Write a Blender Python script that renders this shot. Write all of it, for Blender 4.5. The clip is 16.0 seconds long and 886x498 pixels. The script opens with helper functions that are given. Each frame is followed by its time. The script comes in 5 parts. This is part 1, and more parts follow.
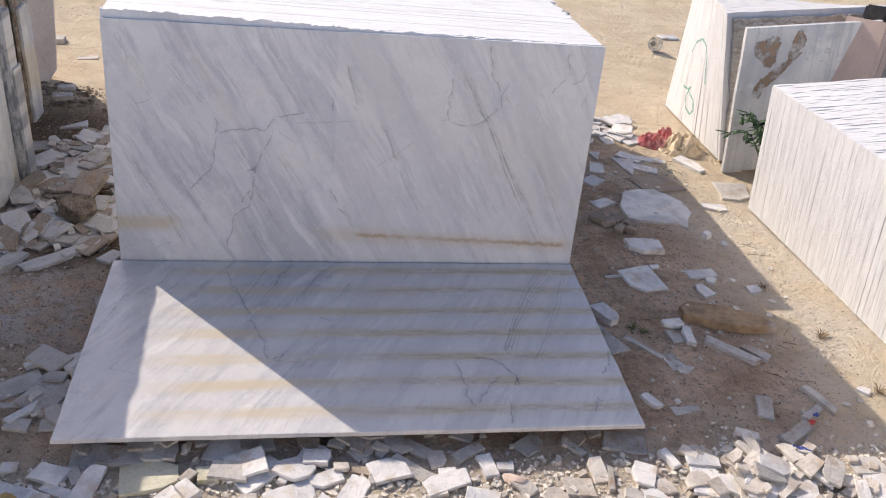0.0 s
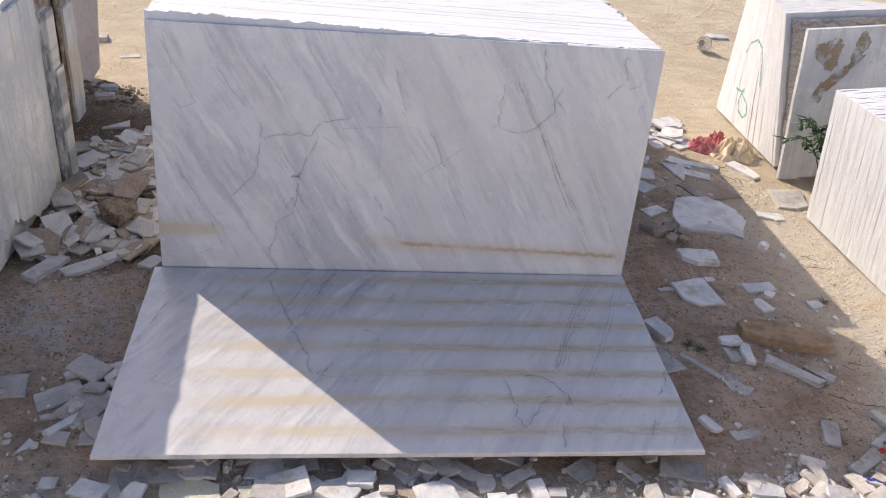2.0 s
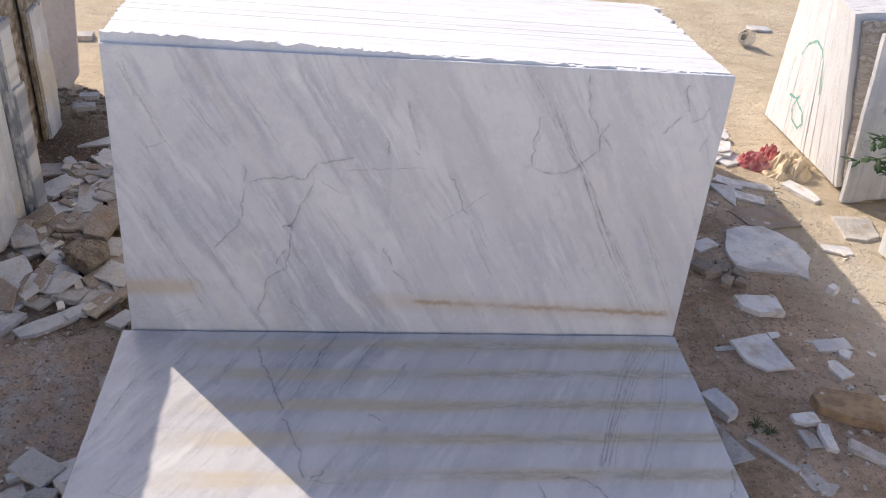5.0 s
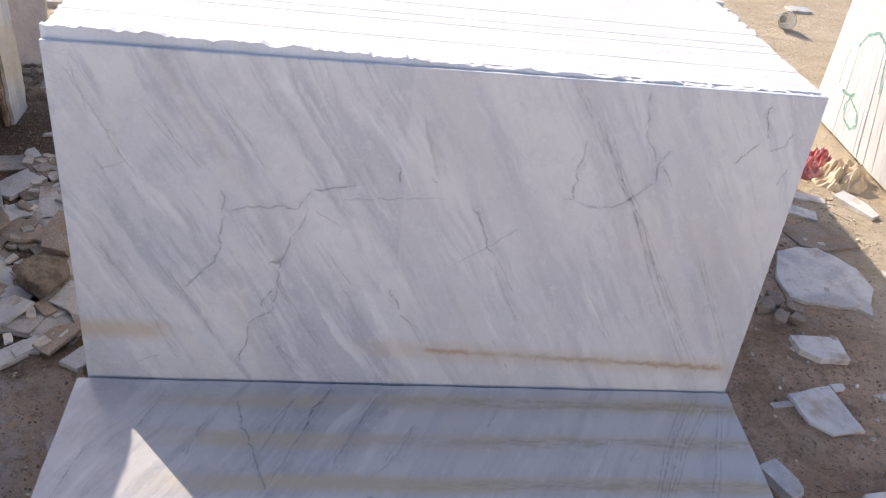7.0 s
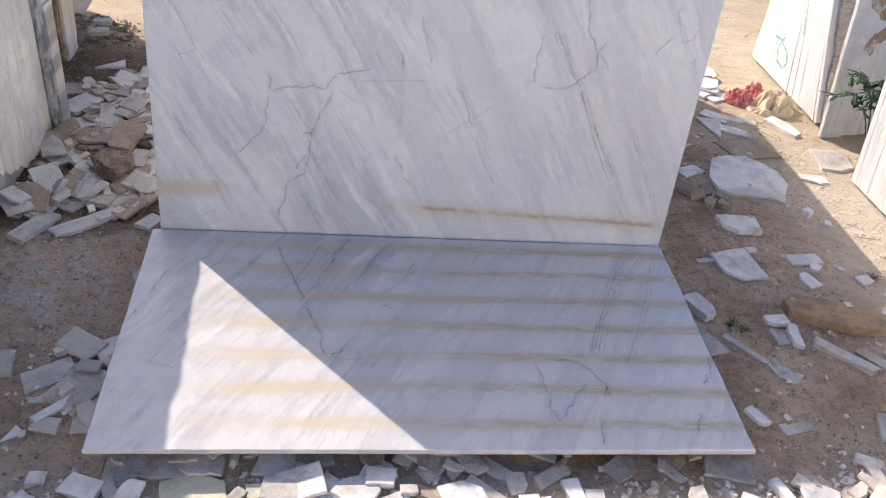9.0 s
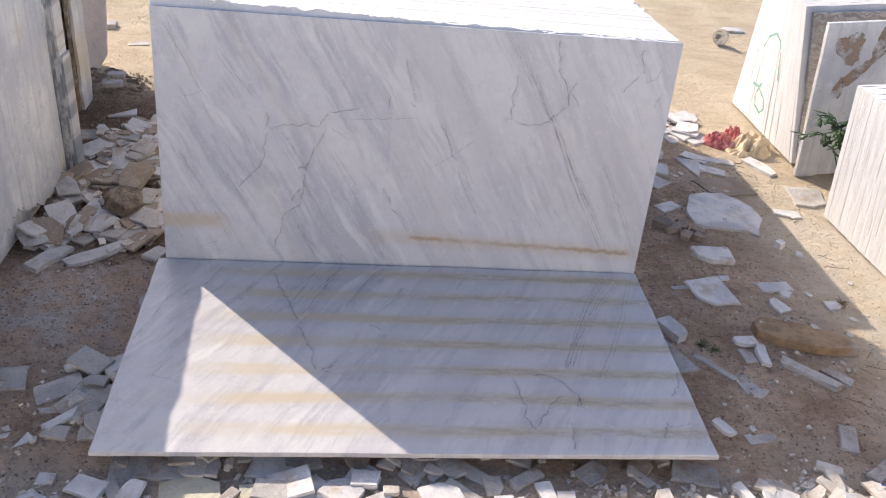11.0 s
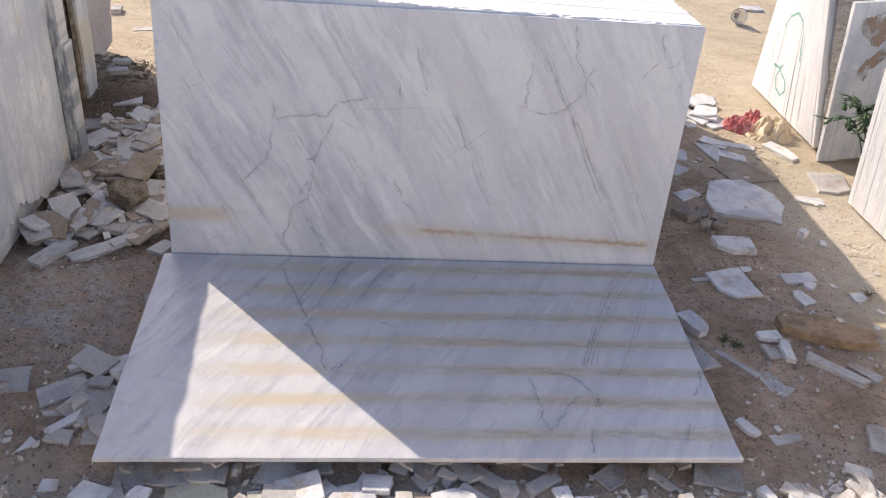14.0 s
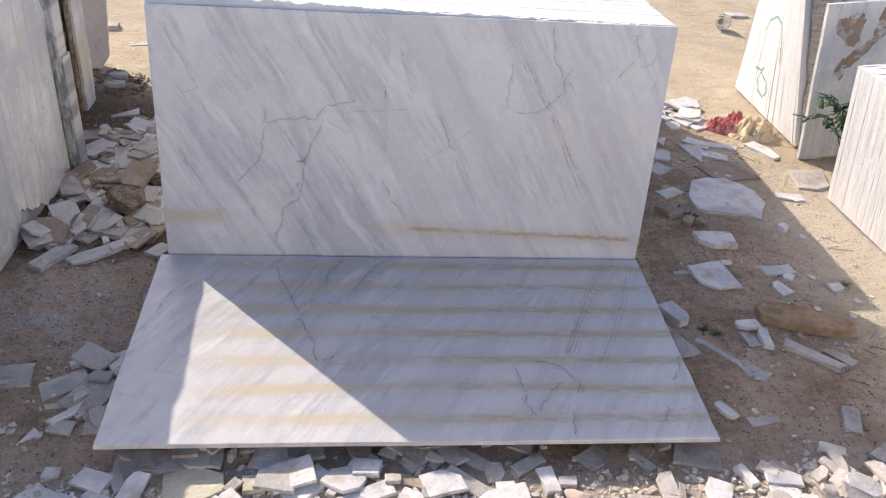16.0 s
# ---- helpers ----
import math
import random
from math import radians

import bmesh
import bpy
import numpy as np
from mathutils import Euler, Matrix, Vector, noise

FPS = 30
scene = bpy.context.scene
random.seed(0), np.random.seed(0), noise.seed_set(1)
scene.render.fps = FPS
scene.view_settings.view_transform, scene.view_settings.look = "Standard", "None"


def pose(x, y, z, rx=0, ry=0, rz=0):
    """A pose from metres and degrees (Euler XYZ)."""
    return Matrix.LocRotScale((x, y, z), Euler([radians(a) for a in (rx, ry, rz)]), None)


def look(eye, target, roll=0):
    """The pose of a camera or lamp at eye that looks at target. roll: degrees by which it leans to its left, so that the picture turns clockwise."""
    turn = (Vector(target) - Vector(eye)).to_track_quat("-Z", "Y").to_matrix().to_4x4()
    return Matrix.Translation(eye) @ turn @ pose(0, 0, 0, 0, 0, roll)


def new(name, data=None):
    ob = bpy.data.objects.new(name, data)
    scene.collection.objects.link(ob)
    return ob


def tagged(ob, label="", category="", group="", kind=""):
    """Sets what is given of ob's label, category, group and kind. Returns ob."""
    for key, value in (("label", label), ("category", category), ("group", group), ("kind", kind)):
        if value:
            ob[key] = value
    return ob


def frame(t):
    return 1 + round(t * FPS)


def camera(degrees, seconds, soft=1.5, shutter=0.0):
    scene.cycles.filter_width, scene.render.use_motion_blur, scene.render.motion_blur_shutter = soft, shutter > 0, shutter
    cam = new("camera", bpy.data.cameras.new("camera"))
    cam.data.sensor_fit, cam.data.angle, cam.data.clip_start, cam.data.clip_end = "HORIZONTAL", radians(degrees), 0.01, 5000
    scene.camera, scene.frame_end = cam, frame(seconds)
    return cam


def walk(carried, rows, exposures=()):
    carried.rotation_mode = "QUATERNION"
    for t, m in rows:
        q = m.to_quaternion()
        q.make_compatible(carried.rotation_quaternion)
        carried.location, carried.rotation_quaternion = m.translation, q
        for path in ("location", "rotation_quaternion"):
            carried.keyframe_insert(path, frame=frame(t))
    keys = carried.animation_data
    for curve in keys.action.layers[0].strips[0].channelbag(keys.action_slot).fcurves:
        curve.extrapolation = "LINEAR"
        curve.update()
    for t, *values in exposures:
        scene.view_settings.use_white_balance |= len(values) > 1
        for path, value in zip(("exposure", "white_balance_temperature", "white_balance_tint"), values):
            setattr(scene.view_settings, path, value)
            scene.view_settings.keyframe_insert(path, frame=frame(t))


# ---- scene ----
cam = camera(57.1, 16.0, soft=1.0)
PATH = [
    (0, (0.807, -3.444, 2.193), (1.163, -1.744, 1.202), 6.6),
    (0.5, (0.794, -3.42, 2.197), (1.126, -1.716, 1.202), 6.1),
    (1, (0.784, -3.376, 2.188), (1.085, -1.669, 1.191), 5.9),
    (1.5, (0.766, -3.334, 2.185), (1.049, -1.626, 1.185), 6.1),
    (2, (0.759, -3.289, 2.179), (1.036, -1.584, 1.171), 6.1),
    (2.5, (0.734, -3.188, 2.18), (1.008, -1.488, 1.162), 6.0),
    (3, (0.704, -3.108, 2.174), (0.985, -1.42, 1.139), 6.1),
    (3.5, (0.694, -3.09, 2.163), (0.98, -1.408, 1.119), 6.2),
    (4, (0.679, -3.05, 2.163), (0.984, -1.376, 1.111), 6.6),
    (4.5, (0.701, -2.937, 2.148), (0.988, -1.265, 1.088), 6.2),
    (5, (0.809, -2.602, 2.151), (1.053, -0.923, 1.092), 5.8),
    (5.2, (0.843, -2.468, 2.145), (1.069, -0.786, 1.087), 5.8),
    (7.3, (0.799, -2.01, 2.074), (1.046, -0.408, 0.903), 8.0),
    (7.5, (0.816, -2.165, 2.068), (1.044, -0.576, 0.876), 7.7),
    (8, (0.815, -2.414, 2.086), (1.046, -0.83, 0.887), 7.5),
    (8.5, (0.736, -2.715, 2.069), (1.002, -1.113, 0.901), 7.7),
    (9, (0.697, -2.936, 2.12), (0.978, -1.318, 0.978), 7.6),
    (9.2, (0.684, -2.968, 2.094), (0.983, -1.335, 0.978), 8.2),
    (11.3, (0.776, -3.224, 2.153), (1.017, -1.525, 1.125), 6.1),
    (11.5, (0.769, -3.191, 2.151), (0.999, -1.492, 1.121), 5.9),
    (12, (0.758, -3.05, 2.146), (0.975, -1.36, 1.099), 5.8),
    (12.5, (0.774, -2.934, 2.139), (1.002, -1.251, 1.083), 6.0),
    (13, (0.763, -2.868, 2.122), (1.007, -1.196, 1.053), 6.1),
    (13.5, (0.763, -2.922, 2.126), (1.016, -1.257, 1.047), 6.3),
    (14, (0.778, -3.09, 2.141), (1.006, -1.416, 1.07), 5.8),
    (14.5, (0.799, -3.237, 2.146), (0.994, -1.553, 1.084), 4.9),
    (15, (0.812, -3.293, 2.148), (1.012, -1.604, 1.095), 4.6),
    (15.5, (0.822, -3.272, 2.151), (1.04, -1.577, 1.112), 4.7),
    (16, (0.824, -3.242, 2.142), (1.05, -1.549, 1.102), 4.7),
]
EXPOSURES = [(0, 0.48, 6230, 19), (4.5, 0.56, 6230, 19), (7.5, 0.72, 6230, 19), (8, 0.82, 6230, 19), (9, 0.83, 6230, 19), (11.5, 0.66, 6230, 19), (16, 0.65, 6230, 19)]
walk(cam, [(t, look(eye, target, roll)) for t, eye, target, roll in PATH], EXPOSURES)

# ---- world, sun ----
SUN = Vector((0.926, -1.15, -1.0)).normalized()
SKY_STRENGTH, SUN_STRENGTH = 0.108, 3.5
world = bpy.data.worlds.new("sky")
scene.world = world
world.use_nodes = True
wn = world.node_tree
sky = wn.nodes.new("ShaderNodeTexSky")
sky.sky_type = "NISHITA"
sky.sun_disc = False
sky.sun_elevation = math.asin(-SUN.z)
sky.sun_rotation = math.atan2(-SUN.x, -SUN.y)
sky.dust_density = 2.0
sky.ozone_density = 0.9
wn.links.new(sky.outputs[0], wn.nodes["Background"].inputs[0])
wn.nodes["Background"].inputs[1].default_value = SKY_STRENGTH
sun = new("sun", bpy.data.lights.new("sun", "SUN"))
sun.data.energy, sun.data.angle, sun.data.color = SUN_STRENGTH, radians(0.5), (1.0, 0.89, 0.68)
sun.matrix_world = look((-6, 8, 7), Vector((-6, 8, 7)) + SUN)


# ---- materials ----
class Nodes:
    """Short hand for building a node material."""

    def __init__(self, name, rough=0.6, ior=1.45):
        self.mat = bpy.data.materials.new(name)
        self.mat.use_nodes = True
        self.tree = self.mat.node_tree
        self.bsdf = self.tree.nodes["Principled BSDF"]
        self.bsdf.inputs["Roughness"].default_value = rough
        self.bsdf.inputs["IOR"].default_value = ior
        self.coord = self.tree.nodes.new("ShaderNodeTexCoord").outputs["Object"]
        self.info = self.tree.nodes.new("ShaderNodeObjectInfo").outputs["Random"]

    def put(self, socket, value):
        if isinstance(value, bpy.types.NodeSocket):
            self.tree.links.new(value, socket)
        elif value is not None:
            if hasattr(value, "__len__") and len(value) == 3 and socket.type == "RGBA":
                value = (*value, 1)
            socket.default_value = value

    def math(self, op, a, b=None, c=None, clamp=False):
        n = self.tree.nodes.new("ShaderNodeMath")
        n.operation, n.use_clamp = op, clamp
        for s, v in zip(n.inputs, (a, b, c)):
            self.put(s, v)
        return n.outputs[0]

    def dot(self, a, b):
        n = self.tree.nodes.new("ShaderNodeVectorMath")
        n.operation = "DOT_PRODUCT"
        self.put(n.inputs[0], a)
        self.put(n.inputs[1], b)
        return n.outputs["Value"]

    def add(self, a, b):
        n = self.tree.nodes.new("ShaderNodeVectorMath")
        self.put(n.inputs[0], a)
        self.put(n.inputs[1], b)
        return n.outputs[0]

    def xyz(self, x, y, z=0.0):
        n = self.tree.nodes.new("ShaderNodeCombineXYZ")
        for s, v in zip(n.inputs, (x, y, z)):
            self.put(s, v)
        return n.outputs[0]

    def noise(self, scale, detail=4.0, vector=None, distort=0.0, rough=0.55):
        n = self.tree.nodes.new("ShaderNodeTexNoise")
        self.put(n.inputs["Vector"], vector if vector is not None else self.coord)
        n.inputs["Scale"].default_value, n.inputs["Detail"].default_value = scale, detail
        n.inputs["Distortion"].default_value, n.inputs["Roughness"].default_value = distort, rough
        return n.outputs[0]

    def cells(self, scale, vector=None, edge=False):
        n = self.tree.nodes.new("ShaderNodeTexVoronoi")
        n.feature = "DISTANCE_TO_EDGE" if edge else "F1"
        self.put(n.inputs["Vector"], vector if vector is not None else self.coord)
        n.inputs["Scale"].default_value = scale
        return n.outputs["Distance"]

    def ramp(self, value, lo, hi):
        n = self.tree.nodes.new("ShaderNodeMapRange")
        n.interpolation_type = "SMOOTHSTEP"
        for s, v in zip(n.inputs, (value, lo, hi, 0.0, 1.0)):
            self.put(s, v)
        return n.outputs[0]

    def mix(self, fac, a, b, kind="MIX"):
        n = self.tree.nodes.new("ShaderNodeMix")
        n.data_type, n.blend_type = "RGBA", kind
        self.put(n.inputs[0], fac)
        self.put(n.inputs[6], a)
        self.put(n.inputs[7], b)
        return n.outputs[2]

    def bump(self, height, strength, distance=0.01):
        n = self.tree.nodes.new("ShaderNodeBump")
        self.put(n.inputs["Height"], height)
        n.inputs["Strength"].default_value, n.inputs["Distance"].default_value = strength, distance
        self.put(self.bsdf.inputs["Normal"], n.outputs[0])

    def color(self, c):
        self.put(self.bsdf.inputs["Base Color"], c)
        return self

    def gloss(self, r):
        self.put(self.bsdf.inputs["Roughness"], r)
        return self


def window(m, v, lo, hi, soft):
    """1 where lo < v < hi, with soft ends."""
    return m.math("MULTIPLY", m.ramp(v, lo - soft, lo + soft), m.ramp(v, hi + soft, hi - soft))


def polished_marble(name, banded=False):
    """White marble with steep grey streaks; x runs along the slab and z up from its foot."""
    m = Nodes(name, 0.22)
    u, v = m.dot(m.coord, (1, 0, 0)), m.dot(m.coord, (0, 0, 1))
    wob = m.noise(2.6, 5, rough=0.6)
    across = m.math("ADD", m.dot(m.coord, (0.87, 0, 0.49)), m.math("MULTIPLY", wob, 0.08))
    along = m.dot(m.coord, (0.49, 0, -0.87))

    def grain(a, b, seed, detail=5, rough=0.62):
        return m.noise(1.0, detail, m.xyz(m.math("MULTIPLY", across, a), m.math("MULTIPLY", along, b), seed), rough=rough)

    def lay(base, fac, k, tone):
        return m.mix(m.math("MULTIPLY", fac, k), base, tone)

    base = m.mix(m.ramp(m.noise(1.3, 3), 0.35, 0.68), (0.79, 0.785, 0.775), (0.69, 0.69, 0.71))
    base = lay(base, m.ramp(grain(5.5, 1.0, 1.3), 0.40, 0.64), 0.72, (0.53, 0.54, 0.58))
    base = lay(base, m.ramp(grain(14.0, 1.7, 7.7), 0.50, 0.64), 0.62, (0.47, 0.48, 0.53))
    base = lay(base, m.ramp(grain(15.0, 1.4, 17.0), 0.54, 0.66), 0.66, (0.88, 0.875, 0.86))
    patch = m.ramp(m.noise(2.3, 3, m.add(m.coord, (4, 2, 1))), 0.50, 0.62)
    base = lay(base, m.math("MULTIPLY", m.ramp(grain(46.0, 4.5, 3.1), 0.55, 0.68), patch), 0.42, (0.40, 0.40, 0.43))
    base = lay(base, m.ramp(grain(26.0, 2.6, 21.0), 0.60, 0.70), 0.34, (0.45, 0.44, 0.44))
    # cloudy mottling and crystal grain
    base = lay(base, m.ramp(m.noise(9, 7, rough=0.72), 0.44, 0.68), 0.42, (0.53, 0.54, 0.58))
    base = lay(base, m.ramp(m.noise(21, 6, m.add(m.coord, (6, 3, 2)), rough=0.72), 0.50, 0.72), 0.40, (0.86, 0.86, 0.85))
    base = lay(base, m.ramp(m.noise(90, 4, rough=0.7), 0.48, 0.72), 0.26, (0.90, 0.90, 0.90))
    base = lay(base, m.ramp(m.noise(60, 5, m.add(m.coord, (8, 1, 5)), rough=0.7), 0.60, 0.72), 0.36, (0.44, 0.45, 0.49))
    hair = m.noise(5.5, 7, m.add(m.coord, (1, 6, 2)), 1.2, 0.7)
    hair = m.math("MULTIPLY", m.ramp(m.math("ABSOLUTE", m.math("SUBTRACT", hair, 0.5)), 0.010, 0.0), m.ramp(m.noise(2.6, 3, m.add(m.coord, (9, 9, 9))), 0.50, 0.66))
    base = lay(base, hair, 0.40, (0.38, 0.39, 0.44))
    base = lay(base, m.ramp(grain(4.5, 0.9, 11.0), 0.52, 0.72), 0.34, (0.78, 0.71, 0.60))
    half = m.ramp(u, 0.975, 0.985)
    base = lay(base, half, 0.30, (0.81, 0.795, 0.775))
    edge = m.math("MULTIPLY", m.math("SUBTRACT", m.noise(26, 6, rough=0.7), 0.5), 0.045)
    if banded:
        slow = m.noise(1.0, 4, m.xyz(m.math("MULTIPLY", u, 1.6), m.math("MULTIPLY", v, 8.0), 0.4), rough=0.6)
        drift = m.math("MULTIPLY", m.math("SUBTRACT", m.noise(1.0, 2, m.xyz(m.math("MULTIPLY", u, 0.7), m.math("MULTIPLY", v, 1.5), 4.0)), 0.5), 0.07)
        phase = m.math("MULTIPLY", m.math("ADD", m.math("ADD", v, drift), m.math("MULTIPLY", edge, 0.8)), 2 * math.pi / 0.166)
        wave = m.math("SINE", m.math("ADD", phase, math.pi / 2 - 2 * math.pi * 0.241 / 0.166))
        reach = m.ramp(u, 0.12, 0.50)
        band = m.math("MULTIPLY", m.math("MULTIPLY", m.ramp(wave, -0.2, 1.0), reach), m.ramp(slow, 0.28, 0.62))
        base = lay(base, band, 0.82, (0.69, 0.60, 0.43))
        fibre = m.ramp(m.noise(1.0, 6, m.xyz(m.math("MULTIPLY", u, 9.0), m.math("MULTIPLY", v, 30.0), 9.0), rough=0.75), 0.38, 0.62)
        core = m.math("MULTIPLY", m.math("MULTIPLY", m.ramp(wave, 0.50, 1.0), fibre), m.ramp(u, 0.6, 1.5))
        base = lay(base, core, 0.58, (0.44, 0.39, 0.29))
        base = lay(base, m.ramp(m.math("MULTIPLY", wave, -1.0), 0.2, 1.0), 0.22, (0.80, 0.80, 0.84))
        base = m.mix(1.0, base, (0.82, 0.81, 0.80), "MULTIPLY")
    else:
        drop = m.math("ADD", m.math("ADD", v, edge), m.math("MULTIPLY", m.math("SUBTRACT", u, 1.1), 0.038))
        thin = m.math("MULTIPLY", window(m, drop, 0.138, 0.152, 0.012), window(m, u, 1.09, 2.145, 0.02))
        thin = m.math("MULTIPLY", thin, m.math("MAXIMUM", m.ramp(m.noise(2.6, 3, m.xyz(u, 0.0, 2.0)), 0.40, 0.60), m.math("MAXIMUM", window(m, u, 1.09, 1.25, 0.02), m.ramp(u, 1.5, 1.9))))
        base = lay(base, thin, 0.90, (0.36, 0.20, 0.08))
        tan = m.math("MULTIPLY", window(m, m.math("ADD", v, edge), 0.16, 0.225, 0.022), window(m, u, -0.1, 0.26, 0.06))
        halo = m.math("MULTIPLY", window(m, drop, 0.11, 0.175, 0.03), window(m, u, 0.9, 2.2, 0.12))
        base = lay(base, m.math("MAXIMUM", tan, m.math("MULTIPLY", halo, 0.6)), 0.58, (0.62, 0.50, 0.31))
        base = m.mix(1.0, base, (0.925, 0.94, 0.965), "MULTIPLY")
    m.color(base)
    m.gloss(m.math("ADD", 0.13, m.math("MULTIPLY", m.noise(9, 4), 0.22)))
    m.bump(m.noise(300, 2), 0.03, 0.001)
    return m.mat


def sawn_marble(name, light=(0.82, 0.81, 0.79), grey=(0.60, 0.60, 0.62), dirt=0.15, rough=0.6, dirt_color=(0.45, 0.34, 0.22), loose=False):
    """Unpolished or broken marble, each piece with a tint of its own."""
    m = Nodes(name, rough)
    if loose:
        m.info = m.tree.nodes.new("ShaderNodeNewGeometry").outputs["Random Per Island"]
    vec = m.add(m.coord, m.xyz(m.math("MULTIPLY", m.info, 37.0), m.math("MULTIPLY", m.info, 91.0), m.math("MULTIPLY", m.info, 13.0)))
    base = m.mix(m.ramp(m.noise(4.5, 5, vec, 0.8), 0.38, 0.68), light, grey)
    base = m.mix(m.math("MULTIPLY", m.info, 0.35), base, grey)
    base = m.mix(m.math("MULTIPLY", m.ramp(m.noise(11, 6, vec), 0.50, 0.72), dirt * 2), base, dirt_color)
    base = m.mix(m.math("MULTIPLY", m.ramp(m.noise(120, 3, vec), 0.45, 0.8), 0.25), base, (0.88, 0.87, 0.84))
    m.color(base)
    base = m.mix(m.math("MULTIPLY", m.ramp(m.noise(34, 6, vec, rough=0.75), 0.52, 0.70), 0.35), base, [c * 0.45 for c in grey])
    m.color(base)
    m.bump(m.math("ADD", m.noise(60, 5, vec), m.math("MULTIPLY", m.noise(14, 4, vec), 1.5)), 0.6, 0.008)
    return m.mat


def plain(name, a, b, scale=12, rough=0.7, bump=0.4, depth=0.01):
    m = Nodes(name, rough)
    base = m.mix(m.ramp(m.noise(scale, 5), 0.35, 0.68), a, b)
    base = m.mix(m.math("MULTIPLY", m.ramp(m.noise(scale * 9, 3), 0.5, 0.8), 0.35), base, [c * 0.6 for c in a])
    m.color(base)
    m.bump(m.noise(scale * 4, 5), bump, depth)
    return m.mat


def earth():
    """Dry yellow sand, trodden brown earth between the stacks, white stone dust; shade painted dark in the left gap."""
    m = Nodes("earth", 0.95)
    u, v = m.dot(m.coord, (1, 0, 0)), m.dot(m.coord, (0, 1, 0))
    wob = m.math("MULTIPLY", m.math("SUBTRACT", m.noise(1.3, 4), 0.5), 1.6)
    yard = m.math("MULTIPLY", m.ramp(m.math("ADD", v, wob), 2.6, 1.5), m.ramp(m.math("ADD", v, m.math("MULTIPLY", wob, 0.35)), -1.42, -1.08))
    yard = m.math("MULTIPLY", yard, m.ramp(m.math("ADD", u, m.math("MULTIPLY", wob, 0.5)), 3.40, 2.75))
    sand = m.mix(m.ramp(m.noise(2.2, 6), 0.35, 0.65), (0.80, 0.685, 0.50), (0.70, 0.575, 0.40))
    scuff = m.noise(1.0, 6, m.xyz(m.math("MULTIPLY", u, 2.0), m.math("MULTIPLY", v, 7.0), 0.5), rough=0.65)
    sand = m.mix(m.math("MULTIPLY", m.ramp(scuff, 0.50, 0.66), 0.45), sand, (0.55, 0.43, 0.28))
    paler = m.math("MULTIPLY", m.ramp(v, 1.6, 0.6), m.ramp(m.noise(3.5, 6, m.add(m.coord, (1, 4, 2)), rough=0.6), 0.30, 0.60))
    sand = m.mix(m.math("MULTIPLY", paler, 0.75), sand, (0.80, 0.725, 0.62))
    brown = m.mix(m.ramp(m.noise(3.4, 7, rough=0.65), 0.36, 0.66), (0.80, 0.60, 0.445), (0.49, 0.345, 0.23))
    base = m.mix(yard, sand, brown)
    # Shade of the gap beside the old slabs, put into the soil colour.
    shaded = m.math("MULTIPLY", m.ramp(m.math("ADD", u, m.math("MULTIPLY", wob, 0.25)), 0.15, -0.15), m.ramp(m.math("ADD", v, m.math("MULTIPLY", wob, 0.3)), -0.1, 0.25))
    shaded = m.math("MULTIPLY", shaded, m.ramp(v, 2.6, 1.9))
    # Weight of the ground outside that painted shade.
    dry = m.math("SUBTRACT", 1.0, shaded)
    base = m.mix(m.math("MULTIPLY", shaded, 0.90), base, (0.13, 0.085, 0.056))
    worn = m.math("MULTIPLY", m.ramp(m.noise(13, 9, rough=0.78), 0.47, 0.66), m.math("ADD", 0.18, m.math("MULTIPLY", yard, 0.45)))
    base = m.mix(worn, base, (0.28, 0.19, 0.125))
    base = m.mix(m.math("MULTIPLY", m.ramp(m.noise(8, 9, m.add(m.coord, (2, 7, 1)), rough=0.78), 0.50, 0.68), m.math("MULTIPLY", dry, 0.50)), base, (0.70, 0.59, 0.48))
    dust = m.math("MULTIPLY", m.ramp(m.noise(2.1, 7, m.add(m.coord, (5, 9, 0)), rough=0.65), 0.49, 0.66), 0.62)
    base = m.mix(m.math("MULTIPLY", m.math("MULTIPLY", dust, yard), m.math("SUBTRACT", 1.0, m.math("MULTIPLY", shaded, 0.85))), base, (0.72, 0.615, 0.50))
    px, py = m.math("ADD", u, 0.42), m.math("ADD", v, 0.22)
    far = m.math("SQRT", m.math("ADD", m.math("MULTIPLY", px, px), m.math("MULTIPLY", py, py)))
    powder = m.math("MULTIPLY", m.ramp(far, 0.60, 0.10), m.ramp(m.noise(7, 8, rough=0.72), 0.40, 0.62))
    base = m.mix(m.math("MULTIPLY", powder, 0.95), base, (0.78, 0.73, 0.69))
    speck = m.math("MULTIPLY", m.ramp(m.noise(34, 9, m.add(m.coord, (3, 3, 3)), rough=0.80), 0.51, 0.62), m.math("ADD", 0.14, m.math("MULTIPLY", yard, 0.36)))
    base = m.mix(speck, base, (0.17, 0.115, 0.075))
    base = m.mix(m.math("MULTIPLY", m.ramp(m.noise(85, 4, rough=0.6), 0.57, 0.68), 0.55), base, (0.70, 0.61, 0.51))
    m.color(base)
    grit = m.math("ADD", m.noise(55, 7, rough=0.72), m.math("MULTIPLY", m.noise(11, 6, rough=0.6), 1.6))
    m.bump(grit, 1.0, 0.036)
    return m.mat


